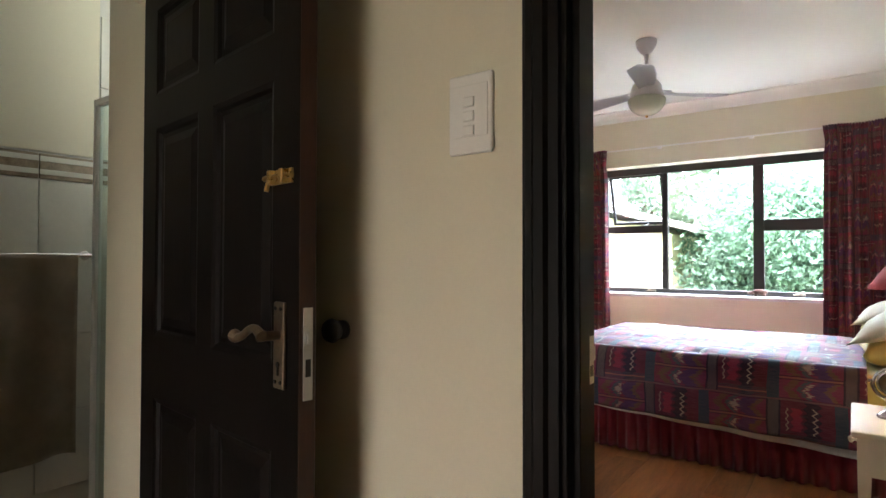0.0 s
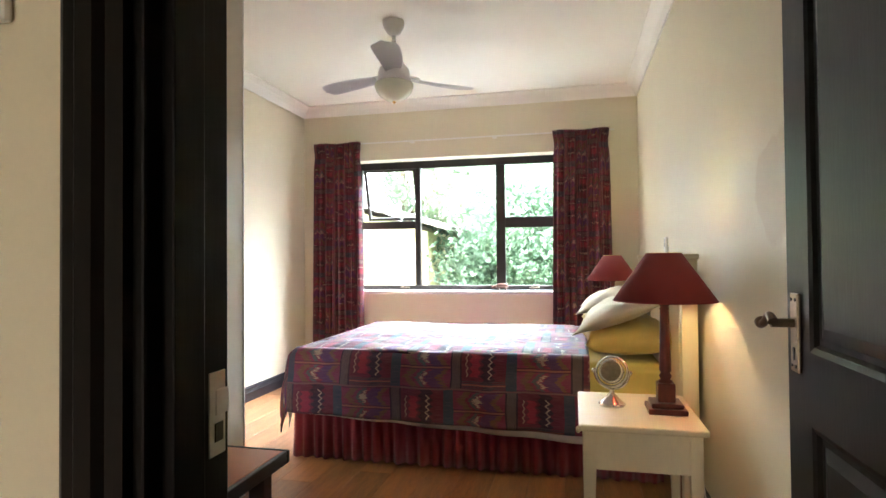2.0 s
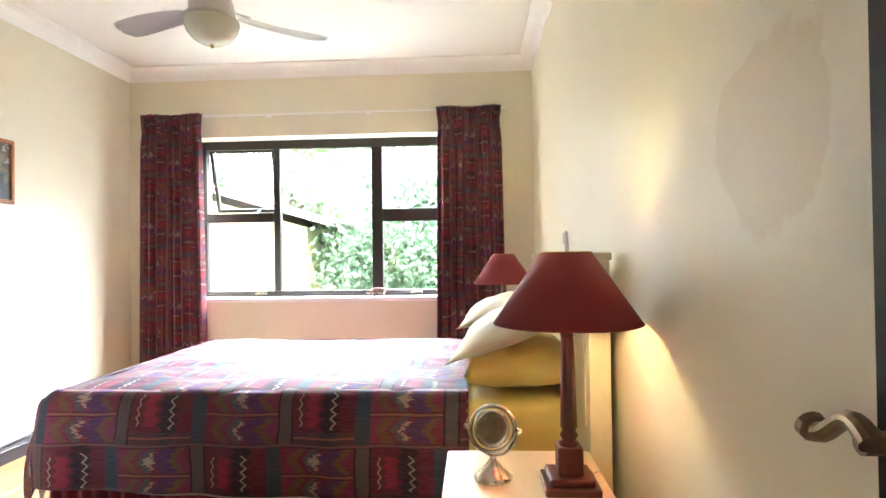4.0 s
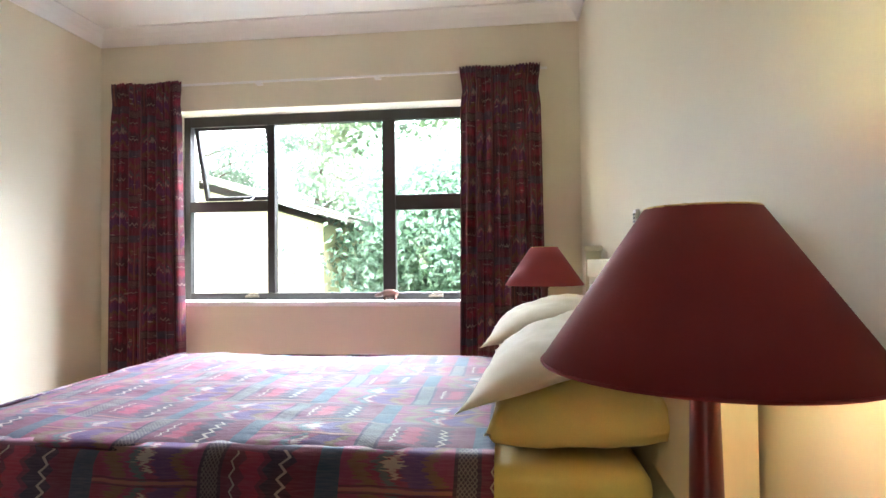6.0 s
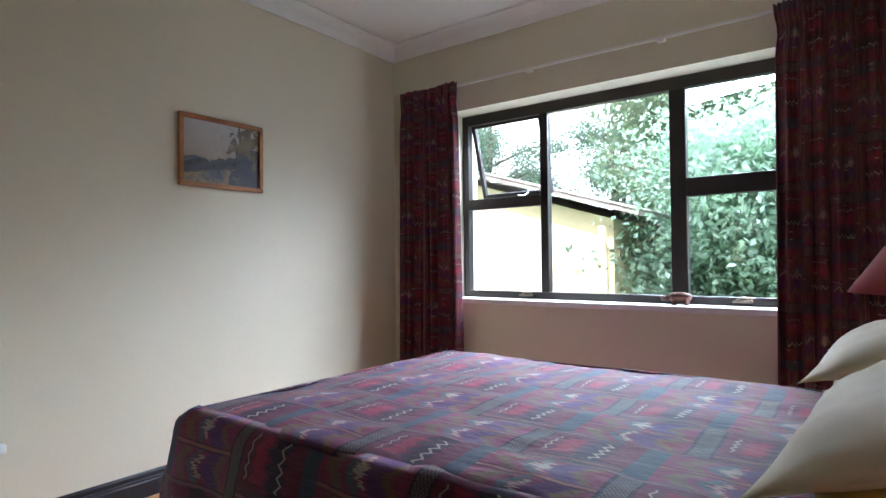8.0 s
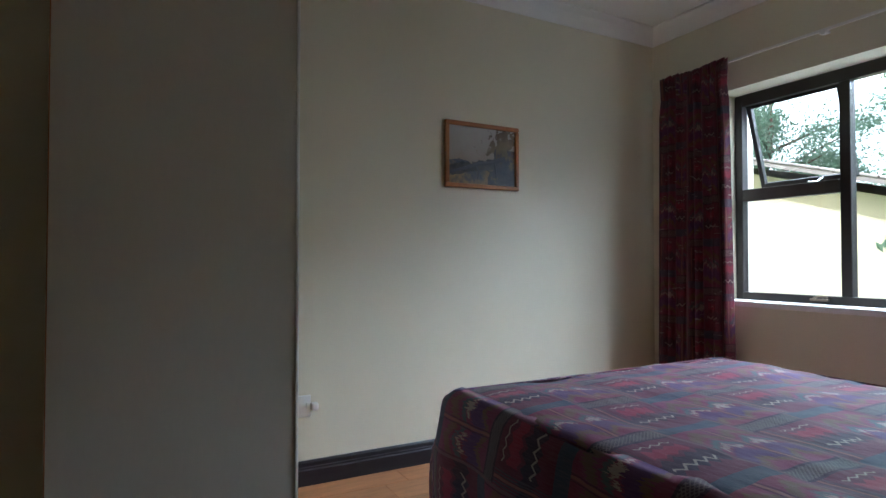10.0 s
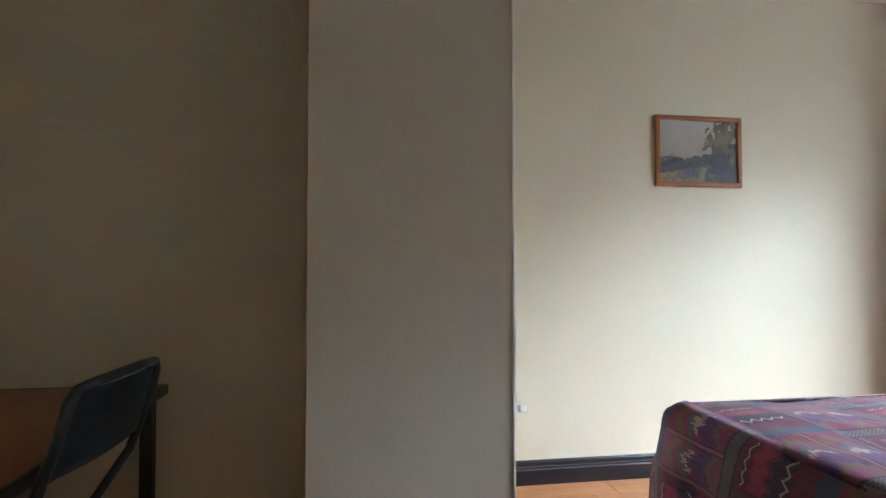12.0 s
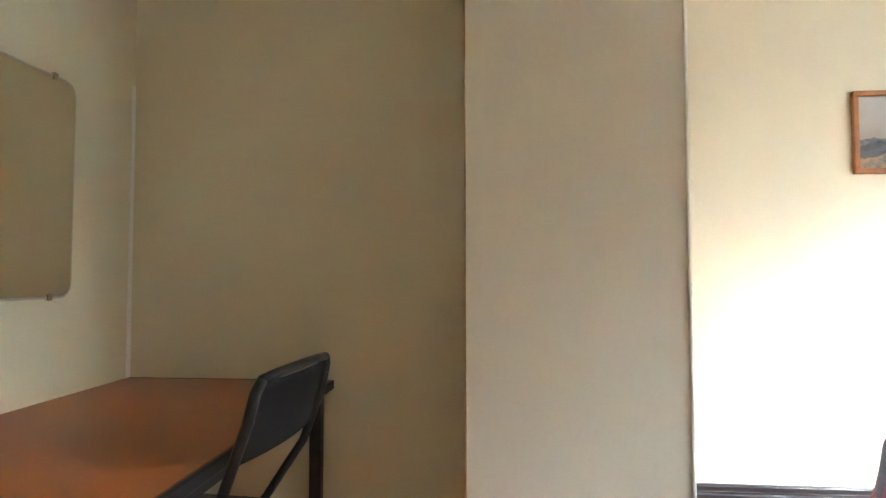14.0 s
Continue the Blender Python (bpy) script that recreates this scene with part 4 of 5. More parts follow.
# ---- table lamps ----
def lamp(x, y, z, label):
    t = thing("table_lamp", (x, y, z), label, "lamp", "pair of table lamps")
    bm_ = box(-0.075, 0.075, -0.075, 0.075, 0, 0.022, 0.004)
    box(-0.062, 0.062, -0.062, 0.062, 0.022, 0.042, 0.006, bm_)
    box(-0.034, 0.034, -0.034, 0.034, 0.042, 0.118, 0.004, bm_)
    part("plinth", bm_, M_MAHOG, t)
    part("column", lathe([(0, 0.118), (0.028, 0.118), (0.028, 0.126), (0.018, 0.132), (0.026, 0.145), (0.018, 0.16), (0.024, 0.168), (0.023, 0.19), (0.018, 0.411), (0.017, 0.417),
                          (0.021, 0.421), (0.016, 0.430), (0.024, 0.443), (0.024, 0.470), (0.012, 0.474), (0, 0.474)], 28), M_MAHOG, t, "", True)
    part("neck", lathe([(0, 0.474), (0.011, 0.474), (0.011, 0.493), (0.015, 0.496), (0.015, 0.54), (0, 0.542)], 18), M_BRASS, t, "brass lamp holder", True)
    part("bulb", lathe([(0, 0.54), (0.012, 0.54), (0.014, 0.555), (0.026, 0.58), (0.028, 0.595), (0.02, 0.615), (0, 0.623)], 18), M_BULB, t, "lit warm bulb", True)
    zb, zt = 0.456, 0.652
    sh = part("shade", lathe([(0.202, zb), (0.204, zb), (0.070, zt), (0.067, zt), (0.199, zb + 0.002), (0.202, zb)], 64), M_SHADE, t, "red conical card lampshade", True)
    part("rim", tube([(0.203 * math.cos(a), 0.203 * math.sin(a), zb) for a in [2 * math.pi * k / 48 for k in range(48)]], 0.0022, 6, closed=True), M_SHADE, sh)
    part("rim", tube([(0.0685 * math.cos(a), 0.0685 * math.sin(a), zt) for a in [2 * math.pi * k / 32 for k in range(32)]], 0.0022, 6, closed=True), M_BRASS, sh)
    for k in range(3):
        a = 2 * math.pi * k / 3
        part("spider_arm", tube([(0.01 * math.cos(a), 0.01 * math.sin(a), 0.622), (0.067 * math.cos(a), 0.067 * math.sin(a), zt - 0.003)], 0.0018, 6), M_BRASS, sh)
    return t


lamp1 = lamp(0.186, 2.545, 0.558, "lit table lamp, red conical shade on a dark wooden column")
copy_thing(lamp1, pose(0.127, 4.80, 0.558))["label"] = "table lamp with a red shade on the window-side bedside table"
cord = tagged(part("lamp_cord", tube([(0.250, 2.60, 0.562), (0.270, 2.64, 0.562), (0.290, 2.655, 0.562), (0.320, 2.66, 0.49), (0.345, 2.61, 0.2), (0.375, 2.61, 0.02)], 0.003, 8), M_PLASTIC, None, "", True),
              "white lamp cord trailing off the bedside table", "cord")

# swivelling nickel table clock
clock = thing("table_clock", (-0.024, 2.60, 0.558), "polished nickel gimbal desk clock on the bedside table", "clock", rz=-18)
part("foot", lathe([(0, 0), (0.046, 0), (0.048, 0.006), (0.040, 0.012), (0.036, 0.018), (0.026, 0.024), (0.020, 0.034), (0.010, 0.044), (0.008, 0.056), (0.012, 0.06), (0, 0.062)], 32), M_CHROME, clock, "", True)
clock.scale = (1.18, 1.18, 1.18)
arc = [(0.062 * math.cos(a), 0, 0.122 + 0.062 * math.sin(a)) for a in [radians(180 + 180 * k / 24) for k in range(25)]]
part("yoke", tube(arc, 0.005, 10), M_CHROME, clock, "", True)
ring = part("ring", tube([(0.056 * math.cos(a), 0.056 * math.sin(a) * 0.42, 0.122 + 0.056 * math.sin(a) * 0.9) for a in [2 * math.pi * k / 40 for k in range(40)]], 0.0055, 10, closed=True), M_CHROME, clock, "", True)
drum = part("drum", lathe([(0, -0.016), (0.040, -0.016), (0.045, -0.010), (0.045, 0.010), (0.041, 0.016), (0.036, 0.012), (0, 0.012)], 36, m=pose(0, 0, 0.122, 68)), M_CHROME, clock, "", True)
part("dial", lathe([(0, 0.0125), (0.036, 0.0125), (0.036, 0.0135), (0, 0.0135)], 32, m=pose(0, 0, 0.122, 68)), M_BRONZE, drum, "dull bronze dial")
for sx in (-1, 1):
    part("pivot", lathe([(0, 0), (0.007, 0), (0.007, 0.012), (0, 0.014)], 14, m=pose(sx * 0.06, 0, 0.122, 0, 90 * sx)), M_CHROME, clock, "", True)

# ---- desk and chair ----
desk = thing("desk", (-1.619, 1.034, 0), "cherry-topped desk with black edging in the corner", "desk")
part("top", box(-0.675, 0.675, -0.420, 0.407, 0.661, 0.684, 0.002), M_DESK, desk, "glossy orange-red veneered top")
part("edging", box(-0.689, 0.689, 0.407, 0.421, 0.650, 0.6845, 0.004), M_DESKEDGE, desk)
part("edging", box(0.675, 0.689, -0.420, 0.407, 0.650, 0.6845, 0.004), M_DESKEDGE, desk)
part("edging", box(-0.689, -0.675, -0.420, 0.407, 0.650, 0.6845, 0.004), M_DESKEDGE, desk)
for sx in (-0.63, 0.63):
    for sy in (-0.38, 0.37):
        part("leg", box(sx - 0.022, sx + 0.022, sy - 0.022, sy + 0.022, 0, 0.660, 0.004), M_DESKEDGE, desk)
part("frame_rail", box(-0.608, 0.608, 0.36, 0.38, 0.60, 0.658, 0.002), M_DESKEDGE, desk)
part("frame_rail", box(-0.608, 0.608, -0.39, -0.37, 0.60, 0.658, 0.002), M_DESKEDGE, desk)

chair = thing("chair", (-1.555, 1.372, 0), "black folding chair pushed up to the desk", "chair", rz=-5)
chair.scale = (1.06, 1, 0.966)
for sx in (-1, 1):
    leg = [(sx * 0.20, -0.22, 0.0), (sx * 0.20, 0.0, 0.44), (sx * 0.20, 0.13, 0.64), (sx * 0.20, 0.185, 0.80), (sx * 0.195, 0.200, 0.868), (sx * 0.175, 0.205, 0.894)]
    part("frame_tube", tube(leg, 0.0125, 12), M_BLACK, chair, "", True)
    part("rear_leg", tube([(sx * 0.175, 0.26, 0.0), (sx * 0.175, 0.05, 0.40), (sx * 0.175, 0.02, 0.45)], 0.011, 12), M_BLACK, chair, "", True)
part("top_tube", tube([(-0.175, 0.205, 0.894), (-0.1, 0.206, 0.898), (0.1, 0.206, 0.898), (0.175, 0.205, 0.894)], 0.0125, 12), M_BLACK, chair, "", True)
b2 = bmesh.new()
bk = []
for j in range(9):
    f = j / 8
    bk.append([b2.verts.new((x, 0.155 + 0.048 * f + 0.02 * (1 - (x / 0.19) ** 2), 0.70 + 0.188 * f)) for x in [-0.19 + 0.38 * i / 12 for i in range(13)]])
for a, c in zip(bk, bk[1:]):
    for i in range(12):
        b2.faces.new((a[i], a[i + 1], c[i + 1], c[i]))
bmesh.ops.solidify(b2, geom=b2.faces[:], thickness=0.02)
part("backrest", b2, M_BLACKCLOTH, chair, "black vinyl back pad", True)
part("seat", box(-0.195, 0.195, -0.21, 0.17, 0.425, 0.465, 0.015, segs=3), M_BLACKCLOTH, chair, "black vinyl seat pad", True)
part("stretcher", tube([(-0.20, -0.16, 0.12), (0.20, -0.16, 0.12)], 0.009, 10), M_BLACK, chair)
part("stretcher", tube([(-0.175, 0.2, 0.12), (0.175, 0.2, 0.12)], 0.009, 10), M_BLACK, chair)

# wall mirror with rounded corners and a bevelled rim
def rounded_slab(w, h, r, t, inset=0.0):
    b3 = bmesh.new()
    pts = []
    for cx, cz, a0 in ((w / 2 - r, h / 2 - r, 0), (-w / 2 + r, h / 2 - r, 90), (-w / 2 + r, -h / 2 + r, 180), (w / 2 - r, -h / 2 + r, 270)):
        for k in range(9):
            a = radians(a0 + 90 * k / 8)
            pts.append((cx + (r - inset) * math.cos(a), cz + (r - inset) * math.sin(a)))
    f = b3.faces.new([b3.verts.new((x, 0, z)) for x, z in pts])
    ex = bmesh.ops.extrude_face_region(b3, geom=[f])
    bmesh.ops.translate(b3, verts=[v for v in ex["geom"] if isinstance(v, bmesh.types.BMVert)], vec=(0, t, 0))
    bmesh.ops.recalc_face_normals(b3, faces=b3.faces)
    return b3


wm = thing("wall_mirror", (-1.472, Y0, 1.390), "frameless wall mirror with rounded corners above the desk", "mirror")
part("backing", rounded_slab(1.0, 0.745, 0.05, 0.006), M_STEEL, wm, "bevelled mirror edge")
part("mirror_glass", rounded_slab(1.0, 0.745, 0.05, 0.009, 0.008), M_MIRROR, wm)
for cz in (-0.367, 0.369):
    for cx in (-0.40, 0.40):
        part("clip", box(cx - 0.01, cx + 0.01, 0.0, 0.013, cz - 0.012, cz + 0.012, 0.003), M_CHROME, wm)

# ---- framed painting ----
pic = thing("framed_painting", (X0, 4.0, 1.748), "small landscape painting with a bare tree in an orange-brown frame", "painting")
pw, ph_ = 0.514, 0.388
for y0, y1, z0, z1 in ((-pw / 2, pw / 2, ph_ / 2 - 0.026, ph_ / 2), (-pw / 2, pw / 2, -ph_ / 2, -ph_ / 2 + 0.026),
                       (-pw / 2, -pw / 2 + 0.026, -ph_ / 2 + 0.026, ph_ / 2 - 0.026), (pw / 2 - 0.026, pw / 2, -ph_ / 2 + 0.026, ph_ / 2 - 0.026)):
    part("frame_bar", box(0.0, 0.026, y0, y1, z0, z1, 0.006), M_FRAME, pic)
m, nt, b, co = bare("misty river painting")
sp = nt.nodes.new("ShaderNodeSeparateXYZ")
nt.links.new(co.outputs["Object"], sp.inputs[0])
py, pz = N(nt, sp.outputs[1]), N(nt, sp.outputs[2])
n1 = noise_of(nt, co.outputs["Object"], 9, 5)
n2 = noise_of(nt, co.outputs["Object"], 30, 5)
wide = N(nt, n1.s)
haze = mixc(nt, (pz * 3.0 + 0.45 + (wide - 0.5) * 0.5), (0.30, 0.21, 0.13), (0.44, 0.44, 0.43))
ground_ = mixc(nt, (n2 * 0.5 + wide * 0.5 - 0.40) * 5, (0.07, 0.085, 0.13), (0.36, 0.25, 0.12))
colr = mixc(nt, (pz + (wide - 0.5) * 0.16 + 0.045) < 0, haze, ground_)
bank = ((pz - py * 0.16 + 0.055 + (n2 - 0.5) * 0.05).abs() < 0.030)
colr = mixc(nt, bank, colr, mixc(nt, n2 * 2 - 0.5, (0.018, 0.022, 0.032), (0.11, 0.10, 0.095)))
right = (py * 1.0 - pz * 0.25 + (wide - 0.5) * 0.16) > 0.09
colr = mixc(nt, right.op("MULTIPLY", pz < 0.05), colr, mixc(nt, n2 * 2 - 0.5, (0.025, 0.03, 0.055), (0.11, 0.10, 0.11)))
leafy = (n2 * 1.0 + wide * 0.5 - (py - 0.15).abs() * 1.6 - (pz - 0.085).abs() * 1.3) > 0.57
colr = mixc(nt, leafy, colr, mixc(nt, wide * 3 - 1, (0.045, 0.032, 0.018), (0.20, 0.15, 0.09)))
nt.links.new(colr, b.inputs["Base Color"])
b.inputs["Roughness"].default_value = 0.35
part("canvas", box(0.004, 0.012, -pw / 2 + 0.024, pw / 2 - 0.024, -ph_ / 2 + 0.024, ph_ / 2 - 0.024), m, pic, "misty river landscape")
M_INK = surface("painted dark branch", (0.08, 0.085, 0.11), 0.4, vary=0.3, fine=80)
bm = tube([(0.0125, -0.22, -0.105), (0.0125, -0.12, -0.075), (0.0125, -0.03, -0.045), (0.0125, 0.06, -0.035), (0.0125, 0.16, 0.0)], lambda f: 0.010 + 0.006 * f, 6)
tube([(0.0125, -0.05, -0.05), (0.0125, -0.03, -0.09), (0.0125, -0.035, -0.14)], 0.006, 6, bm)
tube([(0.0125, 0.10, -0.12), (0.0125, 0.085, -0.03), (0.0125, 0.09, 0.05)], 0.006, 6, bm)
tube([(0.0125, -0.03, -0.09), (0.0125, 0.03, -0.075), (0.0125, 0.07, -0.10)], 0.005, 6, bm)
bmesh.ops.scale(bm, verts=bm.verts, vec=(0.12, 1, 1), space=Matrix.Translation((-0.0125, 0, 0)))
part("painted_branch", bm, M_INK, pic)

# ---- wall fittings ----
sk = thing("wall_socket", (X0, 2.925, 0.395), "white wall socket with a plug in it", "socket")
part("cover_plate", box(0, 0.009, -0.05, 0.05, -0.055, 0.055, 0.004), M_PLASTIC, sk)
part("rocker", box(0.009, 0.014, 0.025, 0.045, -0.01, 0.02, 0.002), M_PLASTIC, sk)
bm = box(0.009, 0.045, 0.045, 0.083, -0.020, 0.020, 0.010)
part("plug", bm, M_PLASTIC, sk, "white moulded plug")
rc = thing("fan_remote", (X1, 3.86, 1.185), "white fan remote control in a wall holder above the headboard", "remote control")
part("holder", box(-0.020, 0, -0.026, 0.026, 0.0, 0.08, 0.004), M_PLASTIC, rc)
rem = part("handset", box(-0.019, -0.004, -0.021, 0.021, 0.02, 0.135, 0.004), M_PLASTIC, rc)
M_GREY = surface("grey rubber", (0.30, 0.30, 0.31), 0.6, vary=0.05)
for k in range(4):
    for s in (-1, 1):
        part("button", box(-0.021, -0.018, s * 0.009 - 0.005, s * 0.009 + 0.005, 0.118 - 0.013 * k - 0.004, 0.118 - 0.013 * k + 0.004, 0.001), M_GREY, rem)

# carved rhinoceros on the window sill, one plain body
bm = lathe([(0, -0.055), (0.015, -0.052), (0.024, -0.035), (0.027, -0.005), (0.026, 0.02), (0.020, 0.042), (0.012, 0.055), (0, 0.058)], 16, m=pose(0, 0, 0.042, 0, 90))
lathe([(0, 0), (0.016, 0.002), (0.017, 0.02), (0.011, 0.042), (0.006, 0.052), (0, 0.054)], 14, bm, pose(-0.048, 0, 0.040, 0, -105))
for lx in (-0.032, 0.034):
    for ly in (-0.013, 0.013):
        lathe([(0, 0), (0.010, 0), (0.009, 0.03), (0.012, 0.035), (0, 0.035)], 10, bm, pose(lx, ly, 0))
lathe([(0, 0.022), (0.005, 0), (0, -0.001)][::-1], 8, bm, pose(-0.098, 0, 0.036, 0, -20))
lathe([(0, 0.012), (0.004, 0), (0, -0.001)][::-1], 8, bm, pose(-0.085, 0, 0.045, 0, -15))
rh = part("rhino_figurine", bm, M_CARVED, None, "", True)
rh.matrix_world = pose(-0.855, 5.55, WIN[2] + 0.004) @ Matrix.Scale(1.05, 4)
tagged(rh, "small carved brown wooden rhinoceros on the window sill", "figurine")

# ---- ceiling fan ----
fan = thing("ceiling_fan", (-1.316, 3.599, ZC + 0.046), "white three-blade ceiling fan with an opal glass light bowl", "ceiling fan")
part("canopy", lathe([(0, -0.046), (0.070, -0.046), (0.072, -0.058), (0.066, -0.09), (0.045, -0.125), (0.022, -0.145), (0, -0.145)], 32), M_FAN, fan, "", True)
part("downrod", lathe([(0, -0.10), (0.013, -0.10), (0.013, -0.30), (0, -0.30)], 18), M_FAN, fan, "", True)
part("motor", lathe([(0, -0.285), (0.03, -0.29), (0.052, -0.31), (0.072, -0.335), (0.098, -0.365), (0.104, -0.39), (0.104, -0.425), (0.112, -0.43), (0.112, -0.45), (0.095, -0.458), (0, -0.46)], 40), M_FAN, fan, "", True)
bowl = part("light_bowl", lathe([(0.108, -0.452), (0.126, -0.462), (0.128, -0.475), (0.118, -0.51), (0.092, -0.545), (0.055, -0.568), (0.02, -0.576), (0, -0.577)], 40), M_OPAL, fan, "opal glass bowl", True)
part("finial", lathe([(0, -0.572), (0.010, -0.574), (0.011, -0.583), (0.005, -0.592), (0, -0.594)], 14), M_BRASS, bowl)
for ang in (286, 46, 166):
    b4 = bmesh.new()
    sec = []
    for i in range(15):
        f = i / 14
        r = 0.14 + 0.47 * f
        half = (0.050 + 0.030 * math.sin(math.pi * min(1, f * 1.05) * 0.62)) * (1 if f < 0.86 else math.sqrt(max(0.02, 1 - ((f - 0.86) / 0.14) ** 2)))
        sweep = -0.05 * f * f
        tw = radians(11 - 4 * f)
        rowp = []
        for k in range(7):
            q = k / 6 * 2 - 1
            w = q * half
            rowp.append(b4.verts.new((r, sweep + w * math.cos(tw), -0.405 + w * math.sin(tw) - 0.010 * q * q)))
        sec.append(rowp)
    for a, c in zip(sec, sec[1:]):
        for k in range(6):
            b4.faces.new((a[k], a[k + 1], c[k + 1], c[k]))
    bmesh.ops.solidify(b4, geom=b4.faces[:], thickness=0.006)
    bmesh.ops.recalc_face_normals(b4, faces=b4.faces)
    bl = part("blade", b4, M_BLADE, fan, "", True)
    bl.matrix_local = pose(0, 0, 0, 0, 0, ang)
    ir = part("blade_iron", box(0.09, 0.19, -0.016, 0.016, -0.400, -0.392, 0.003), M_FAN, bl)

# ---- outdoors ----
GZ = -1.0
bm = bmesh.new()
bmesh.ops.create_grid(bm, x_segments=40, y_segments=40, size=400)
for v_ in bm.verts:
    v_.co.z = GZ
structure("ground", bm, M_GRASS, "green lawn reaching to the horizon", "ground")

M_HAZE, _nt, _b, _co = bare("bright hazy sky")
_b.inputs["Base Color"].default_value = (0.8, 0.85, 0.9, 1)
_b.inputs["Emission Color"].default_value = (0.93, 0.97, 1.0, 1)
_b.inputs["Emission Strength"].default_value = 1.7
bm = bmesh.new()
ring_ = [(70 * math.sin(radians(a)), 70 * math.cos(radians(a))) for a in range(-75, 76, 5)]
lo_ = [bm.verts.new((x, y, GZ)) for x, y in ring_]
hi_ = [bm.verts.new((x, y, 42)) for x, y in ring_]
for k in range(len(ring_) - 1):
    bm.faces.new((lo_[k], hi_[k], hi_[k + 1], lo_[k + 1]))
structure("backdrop", bm, M_HAZE, "pale bright hazy sky beyond the garden", "sky")

house = thing("neighbour_house", (-5.2, 9.2, GZ), "yellow rendered house gable under a shallow tiled roof", "house")
EX, EZ, RX, RZ = 3.10, 2.65, -2.0, 4.15
bm = bmesh.new()
out = [(-6.0, 0), (2.66, 0), (2.66, EZ - 0.0), (RX, RZ - 0.12), (-6.0, EZ - 0.2)]
f = bm.faces.new([bm.verts.new((x, 0, z)) for x, z in out])
ex = bmesh.ops.extrude_face_region(bm, geom=[f])
bmesh.ops.translate(bm, verts=[v_ for v_ in ex["geom"] if isinstance(v_, bmesh.types.BMVert)], vec=(0, 6, 0))
bmesh.ops.recalc_face_normals(bm, faces=bm.faces)
part("wall", bm, M_RENDER, house, "yellow rendered gable wall")
slope = math.atan2(RZ - EZ, EX - RX)
ln = math.hypot(EX - RX, RZ - EZ)
bm = box(0, ln + 0.05, -0.42, 6.3, 0.0, 0.05)
rows_ = int(ln / 0.3)
for k in range(rows_ + 1):
    box(k * 0.3, k * 0.3 + 0.34, -0.44, 6.3, 0.05 + 0.0, 0.085, 0.01, bm, 1)
roof = part("roof", bm, M_ROOF, house, "grey tiled roof slope")
roof.matrix_local = Matrix.Translation((EX, 0, EZ)) @ pose(0, 0, 0, 0, 180 + math.degrees(slope), 0) @ Matrix.Diagonal((1, 1, -1, 1))
bm = box(0, ln, -0.45, -0.42, -0.14, 0.06)
fb = part("verge_board", bm, M_FASCIA, house, "brown verge board")
fb.matrix_local = roof.matrix_local
for k in range(8):
    bm = box(0.12 + k * 0.62, 0.18 + k * 0.62, -0.42, 0.0, -0.10, -0.02)
    pu = part("purlin", bm, M_FASCIA, house)
    pu.matrix_local = roof.matrix_local
part("downpipe", tube([(2.62, -0.30, EZ - 0.12), (2.56, -0.10, EZ - 0.32), (2.56, -0.06, EZ - 0.5), (2.56, -0.06, 0)], 0.045, 12), M_RENDER, house, "cream downpipe", True)


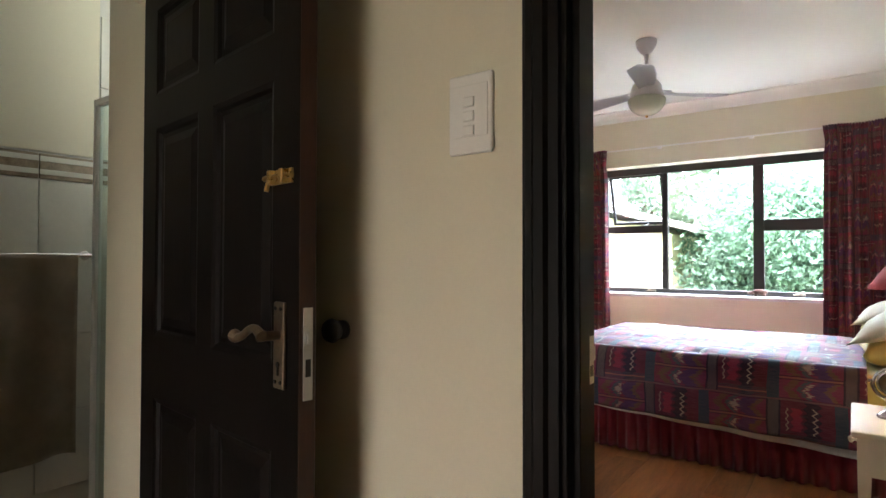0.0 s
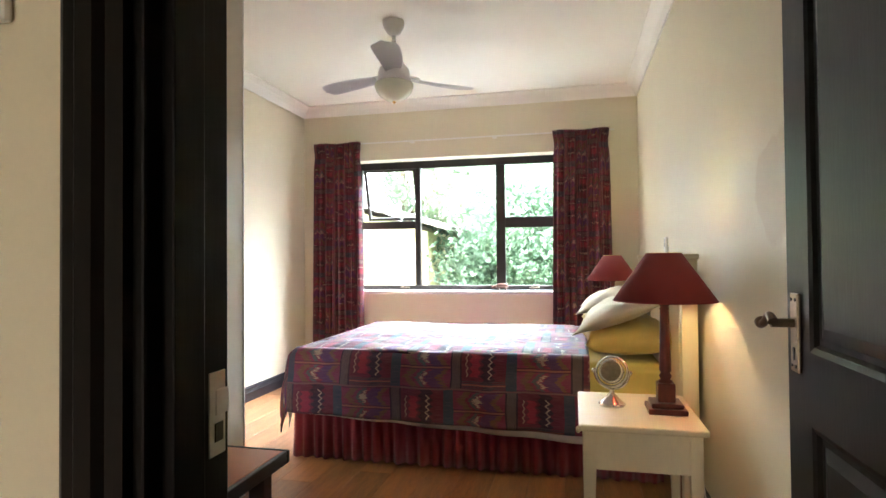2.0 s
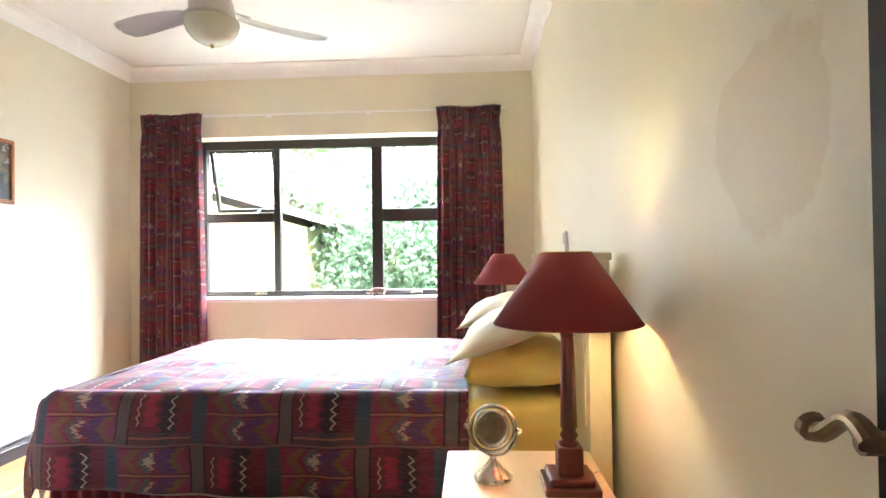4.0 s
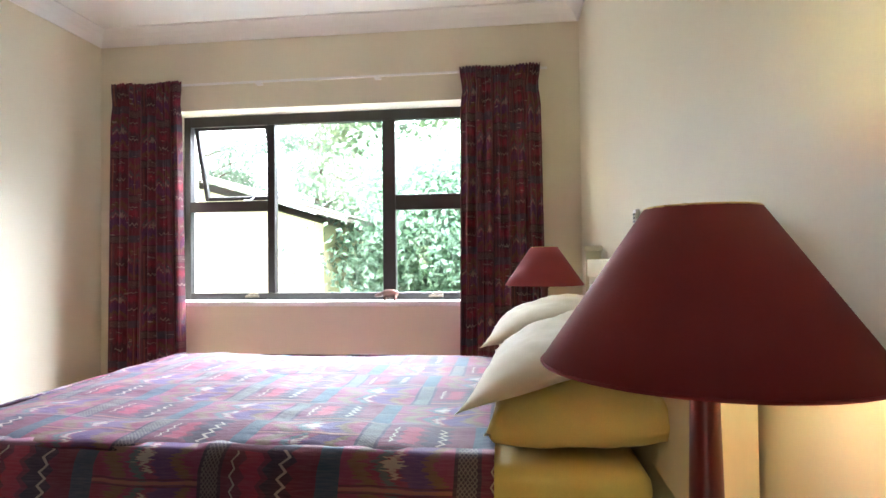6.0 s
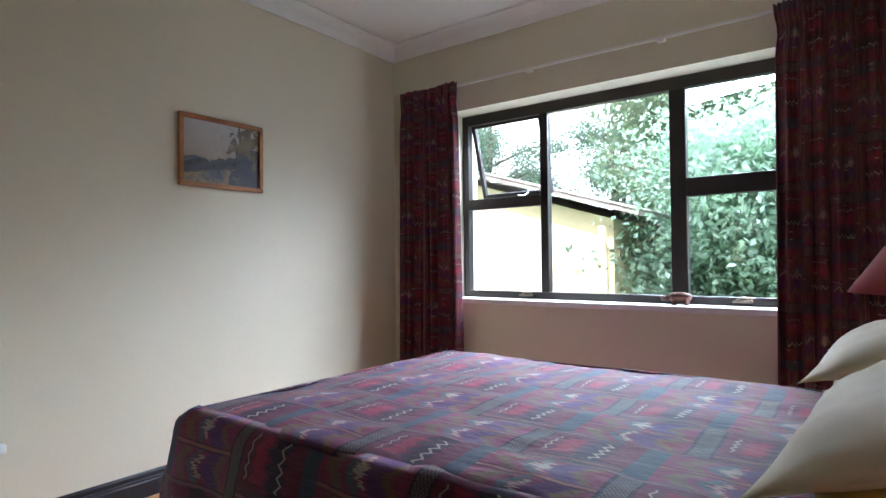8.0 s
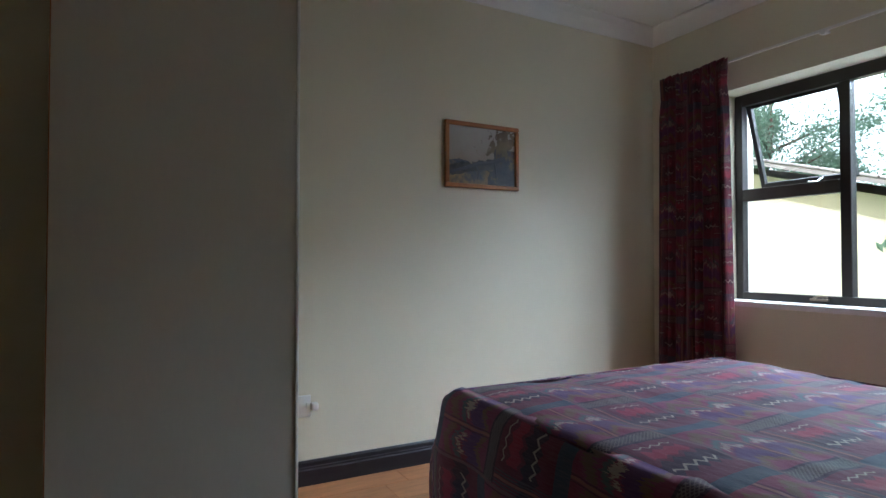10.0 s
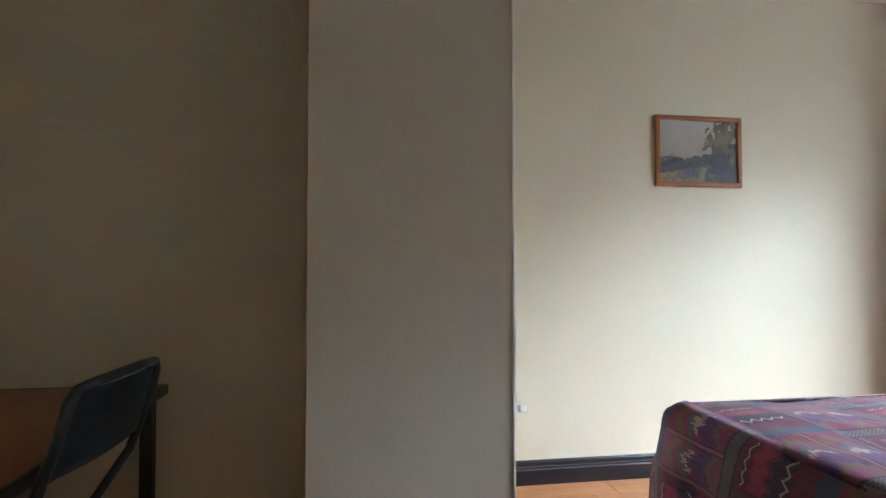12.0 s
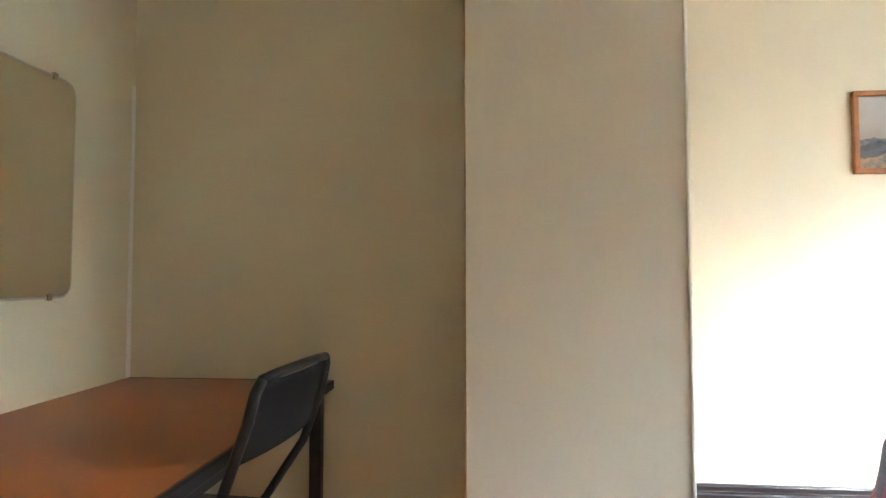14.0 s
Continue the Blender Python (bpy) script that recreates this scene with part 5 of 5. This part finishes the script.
def tree(x, y, h, spread, seed, leaves, mat_, label, lo=0.18):
    rnd = random.Random(seed)
    t = thing("tree", (x, y, GZ), label, "tree", "garden trees")
    bm_ = tube([(0.1 * math.sin(k * 1.1 + seed), 0.1 * math.cos(k * 0.9 + seed) - 0.1, h * 0.85 * k / 8) for k in range(9)], lambda f: 0.17 * (1 - 0.85 * f) + 0.02, 10)
    limbs = []
    for k in range(26):
        a = rnd.uniform(0, 6.28)
        z = h * rnd.uniform(0.15, 0.8)
        L_ = spread * rnd.uniform(0.55, 1.0) * (1.1 - 0.5 * z / h)
        p0 = Vector((0, 0, z))
        p1 = Vector((math.cos(a) * L_ * 0.55, math.sin(a) * L_ * 0.55, z + L_ * 0.25))
        p2 = Vector((math.cos(a) * L_, math.sin(a) * L_, z + L_ * rnd.uniform(0.15, 0.5)))
        tube([p0, p1, p2], lambda f: 0.05 * (1 - 0.8 * f), 6, bm_)
        limbs.append((p0, p1, p2))
    part("trunk", bm_, M_BARK, t)
    verts, faces = [], []
    cl = []
    for k in range(leaves // 45):
        p0, p1, p2 = rnd.choice(limbs)
        f = rnd.uniform(0.25, 1.05)
        c = p0.lerp(p1, f * 2) if f < 0.5 else p1.lerp(p2, f * 2 - 1)
        cl.append((c + Vector((rnd.gauss(0, 0.22), rnd.gauss(0, 0.22), rnd.gauss(0, 0.2))), rnd.uniform(0.13, 0.34)))
    for c, s in cl:
        for _ in range(45):
            d = Vector((rnd.gauss(0, 1), rnd.gauss(0, 1), rnd.gauss(0, 0.7))) * s
            p = c + d
            if p.z < h * lo * 0.5:
                continue
            n = Vector((rnd.gauss(0, 0.7), rnd.gauss(-0.2, 0.7), rnd.uniform(0.1, 1.0))).normalized()
            q = n.to_track_quat("Z", "Y")
            w = rnd.uniform(0.015, 0.033)
            l_ = w * rnd.uniform(1.5, 2.2)
            a = rnd.uniform(0, 6.28)
            e1 = q @ Vector((math.cos(a), math.sin(a), 0))
            e2 = q @ Vector((-math.sin(a), math.cos(a), 0))
            b0 = len(verts)
            verts += [p - e1 * l_, p - e2 * w + n * 0.01, p + e1 * l_, p + e2 * w + n * 0.01]
            faces.append((b0, b0 + 1, b0 + 2, b0 + 3))
    me = bpy.data.meshes.new("crown")
    me.from_pydata([tuple(v_) for v_ in verts], [], faces)
    me.materials.append(mat_)
    cr = new("crown", me)
    cr.parent = t
    tagged(cr, "crown of small green leaves", kind="stuff")
    return t


tree(-0.9, 9.6, 4.1, 1.7, 1, 62000, M_LEAF, "leafy green garden tree close to the window", 0.05)
tree(1.2, 10.6, 4.8, 2.0, 2, 56000, M_LEAF, "tall leafy garden tree beside the window view", 0.05)
tree(-2.4, 13.0, 6.0, 2.1, 3, 42000, M_LEAF2, "tall light green tree behind the house corner", 0.1)
tree(-5.2, 17.0, 6.8, 3.0, 4, 30000, M_LEAF, "distant tall tree above the house roof", 0.1)
tree(-9.5, 17.5, 7.6, 3.4, 6, 30000, M_LEAF, "distant broad tree behind the roof", 0.1)
tree(0.2, 16.0, 7.4, 2.8, 5, 30000, M_LEAF2, "distant tree rising behind the garden", 0.1)

# ---- floor planks and bathroom tiles, piece by piece ----
floor = bpy.data.objects["floor"]
pl = {}
rndp = random.Random(5)
for fx0, fx1, fy0, fy1 in ((X0, X1, HALL_Y, Y1),):
    x = fx0
    while x < fx1 - 0.01:
        w = min(0.190, fx1 - x)
        y = fy0 - rndp.uniform(0, 1.1)
        while y < fy1:
            y0, y1 = max(y, fy0), min(y + 1.21, fy1)
            if y1 - y0 > 0.02:
                key = (round(w, 3), round(y1 - y0, 3))
                if key not in pl:
                    pl[key] = mesh_of("plank", box(-w / 2 + 0.0008, w / 2 - 0.0008, -(y1 - y0) / 2 + 0.0008, (y1 - y0) / 2 - 0.0008, -0.012, 0, 0.0012, segs=1), M_FLOOR)
                ob = new("plank", pl[key])
                ob.parent = floor
                ob.location = (x + w / 2, (y0 + y1) / 2, 0)
            y += 1.21
        x += 0.190
structure("floor_hall", box(-2.05, 1.5, -1.88, HALL_Y, -0.012, 0.0), M_FLOOR, "laminate floor of the hall", "floor")
structure("floor_bathroom", box(BX, BDX, -1.2, 1.83, -0.012, -0.002), M_TILE, "pale tiled bathroom floor", "floor")

TZ, TW, TH = 0.245, 0.232, 0.327
tile_me = mesh_of("tile", box(0, 0.009, -TW / 2 + 0.0015, TW / 2 - 0.0015, -TH / 2 + 0.0015, TH / 2 - 0.0015, 0.0025, segs=1), M_TILE)
band_me = mesh_of("border_tile", box(0, 0.010, -TW / 2 + 0.0015, TW / 2 - 0.0015, -0.053, 0.053, 0.003, segs=1), M_TILEBAND)
strip_me = mesh_of("border_strip", box(0.009, 0.0125, -TW / 2 + 0.0015, TW / 2 - 0.0015, -0.011, 0.011, 0.001, segs=1), M_TILE)
for i in range(9):
    y = -1.035 + TW * i
    levels = [TZ + TH * (k - 0.5) for k in range(1, 5)]
    if y > 0.70:
        levels += [1.665 + TH * (k + 0.5) for k in range(2)]
    for z in levels:
        ob = new("tile", tile_me)
        ob.parent = bath
        ob.location = (BX, y, z)
    for me_, z in ((band_me, 1.609), (strip_me, 1.640), (strip_me, 1.585)):
        ob = new(me_.name, me_)
        ob.parent = bath
        ob.location = (BX, y, z)
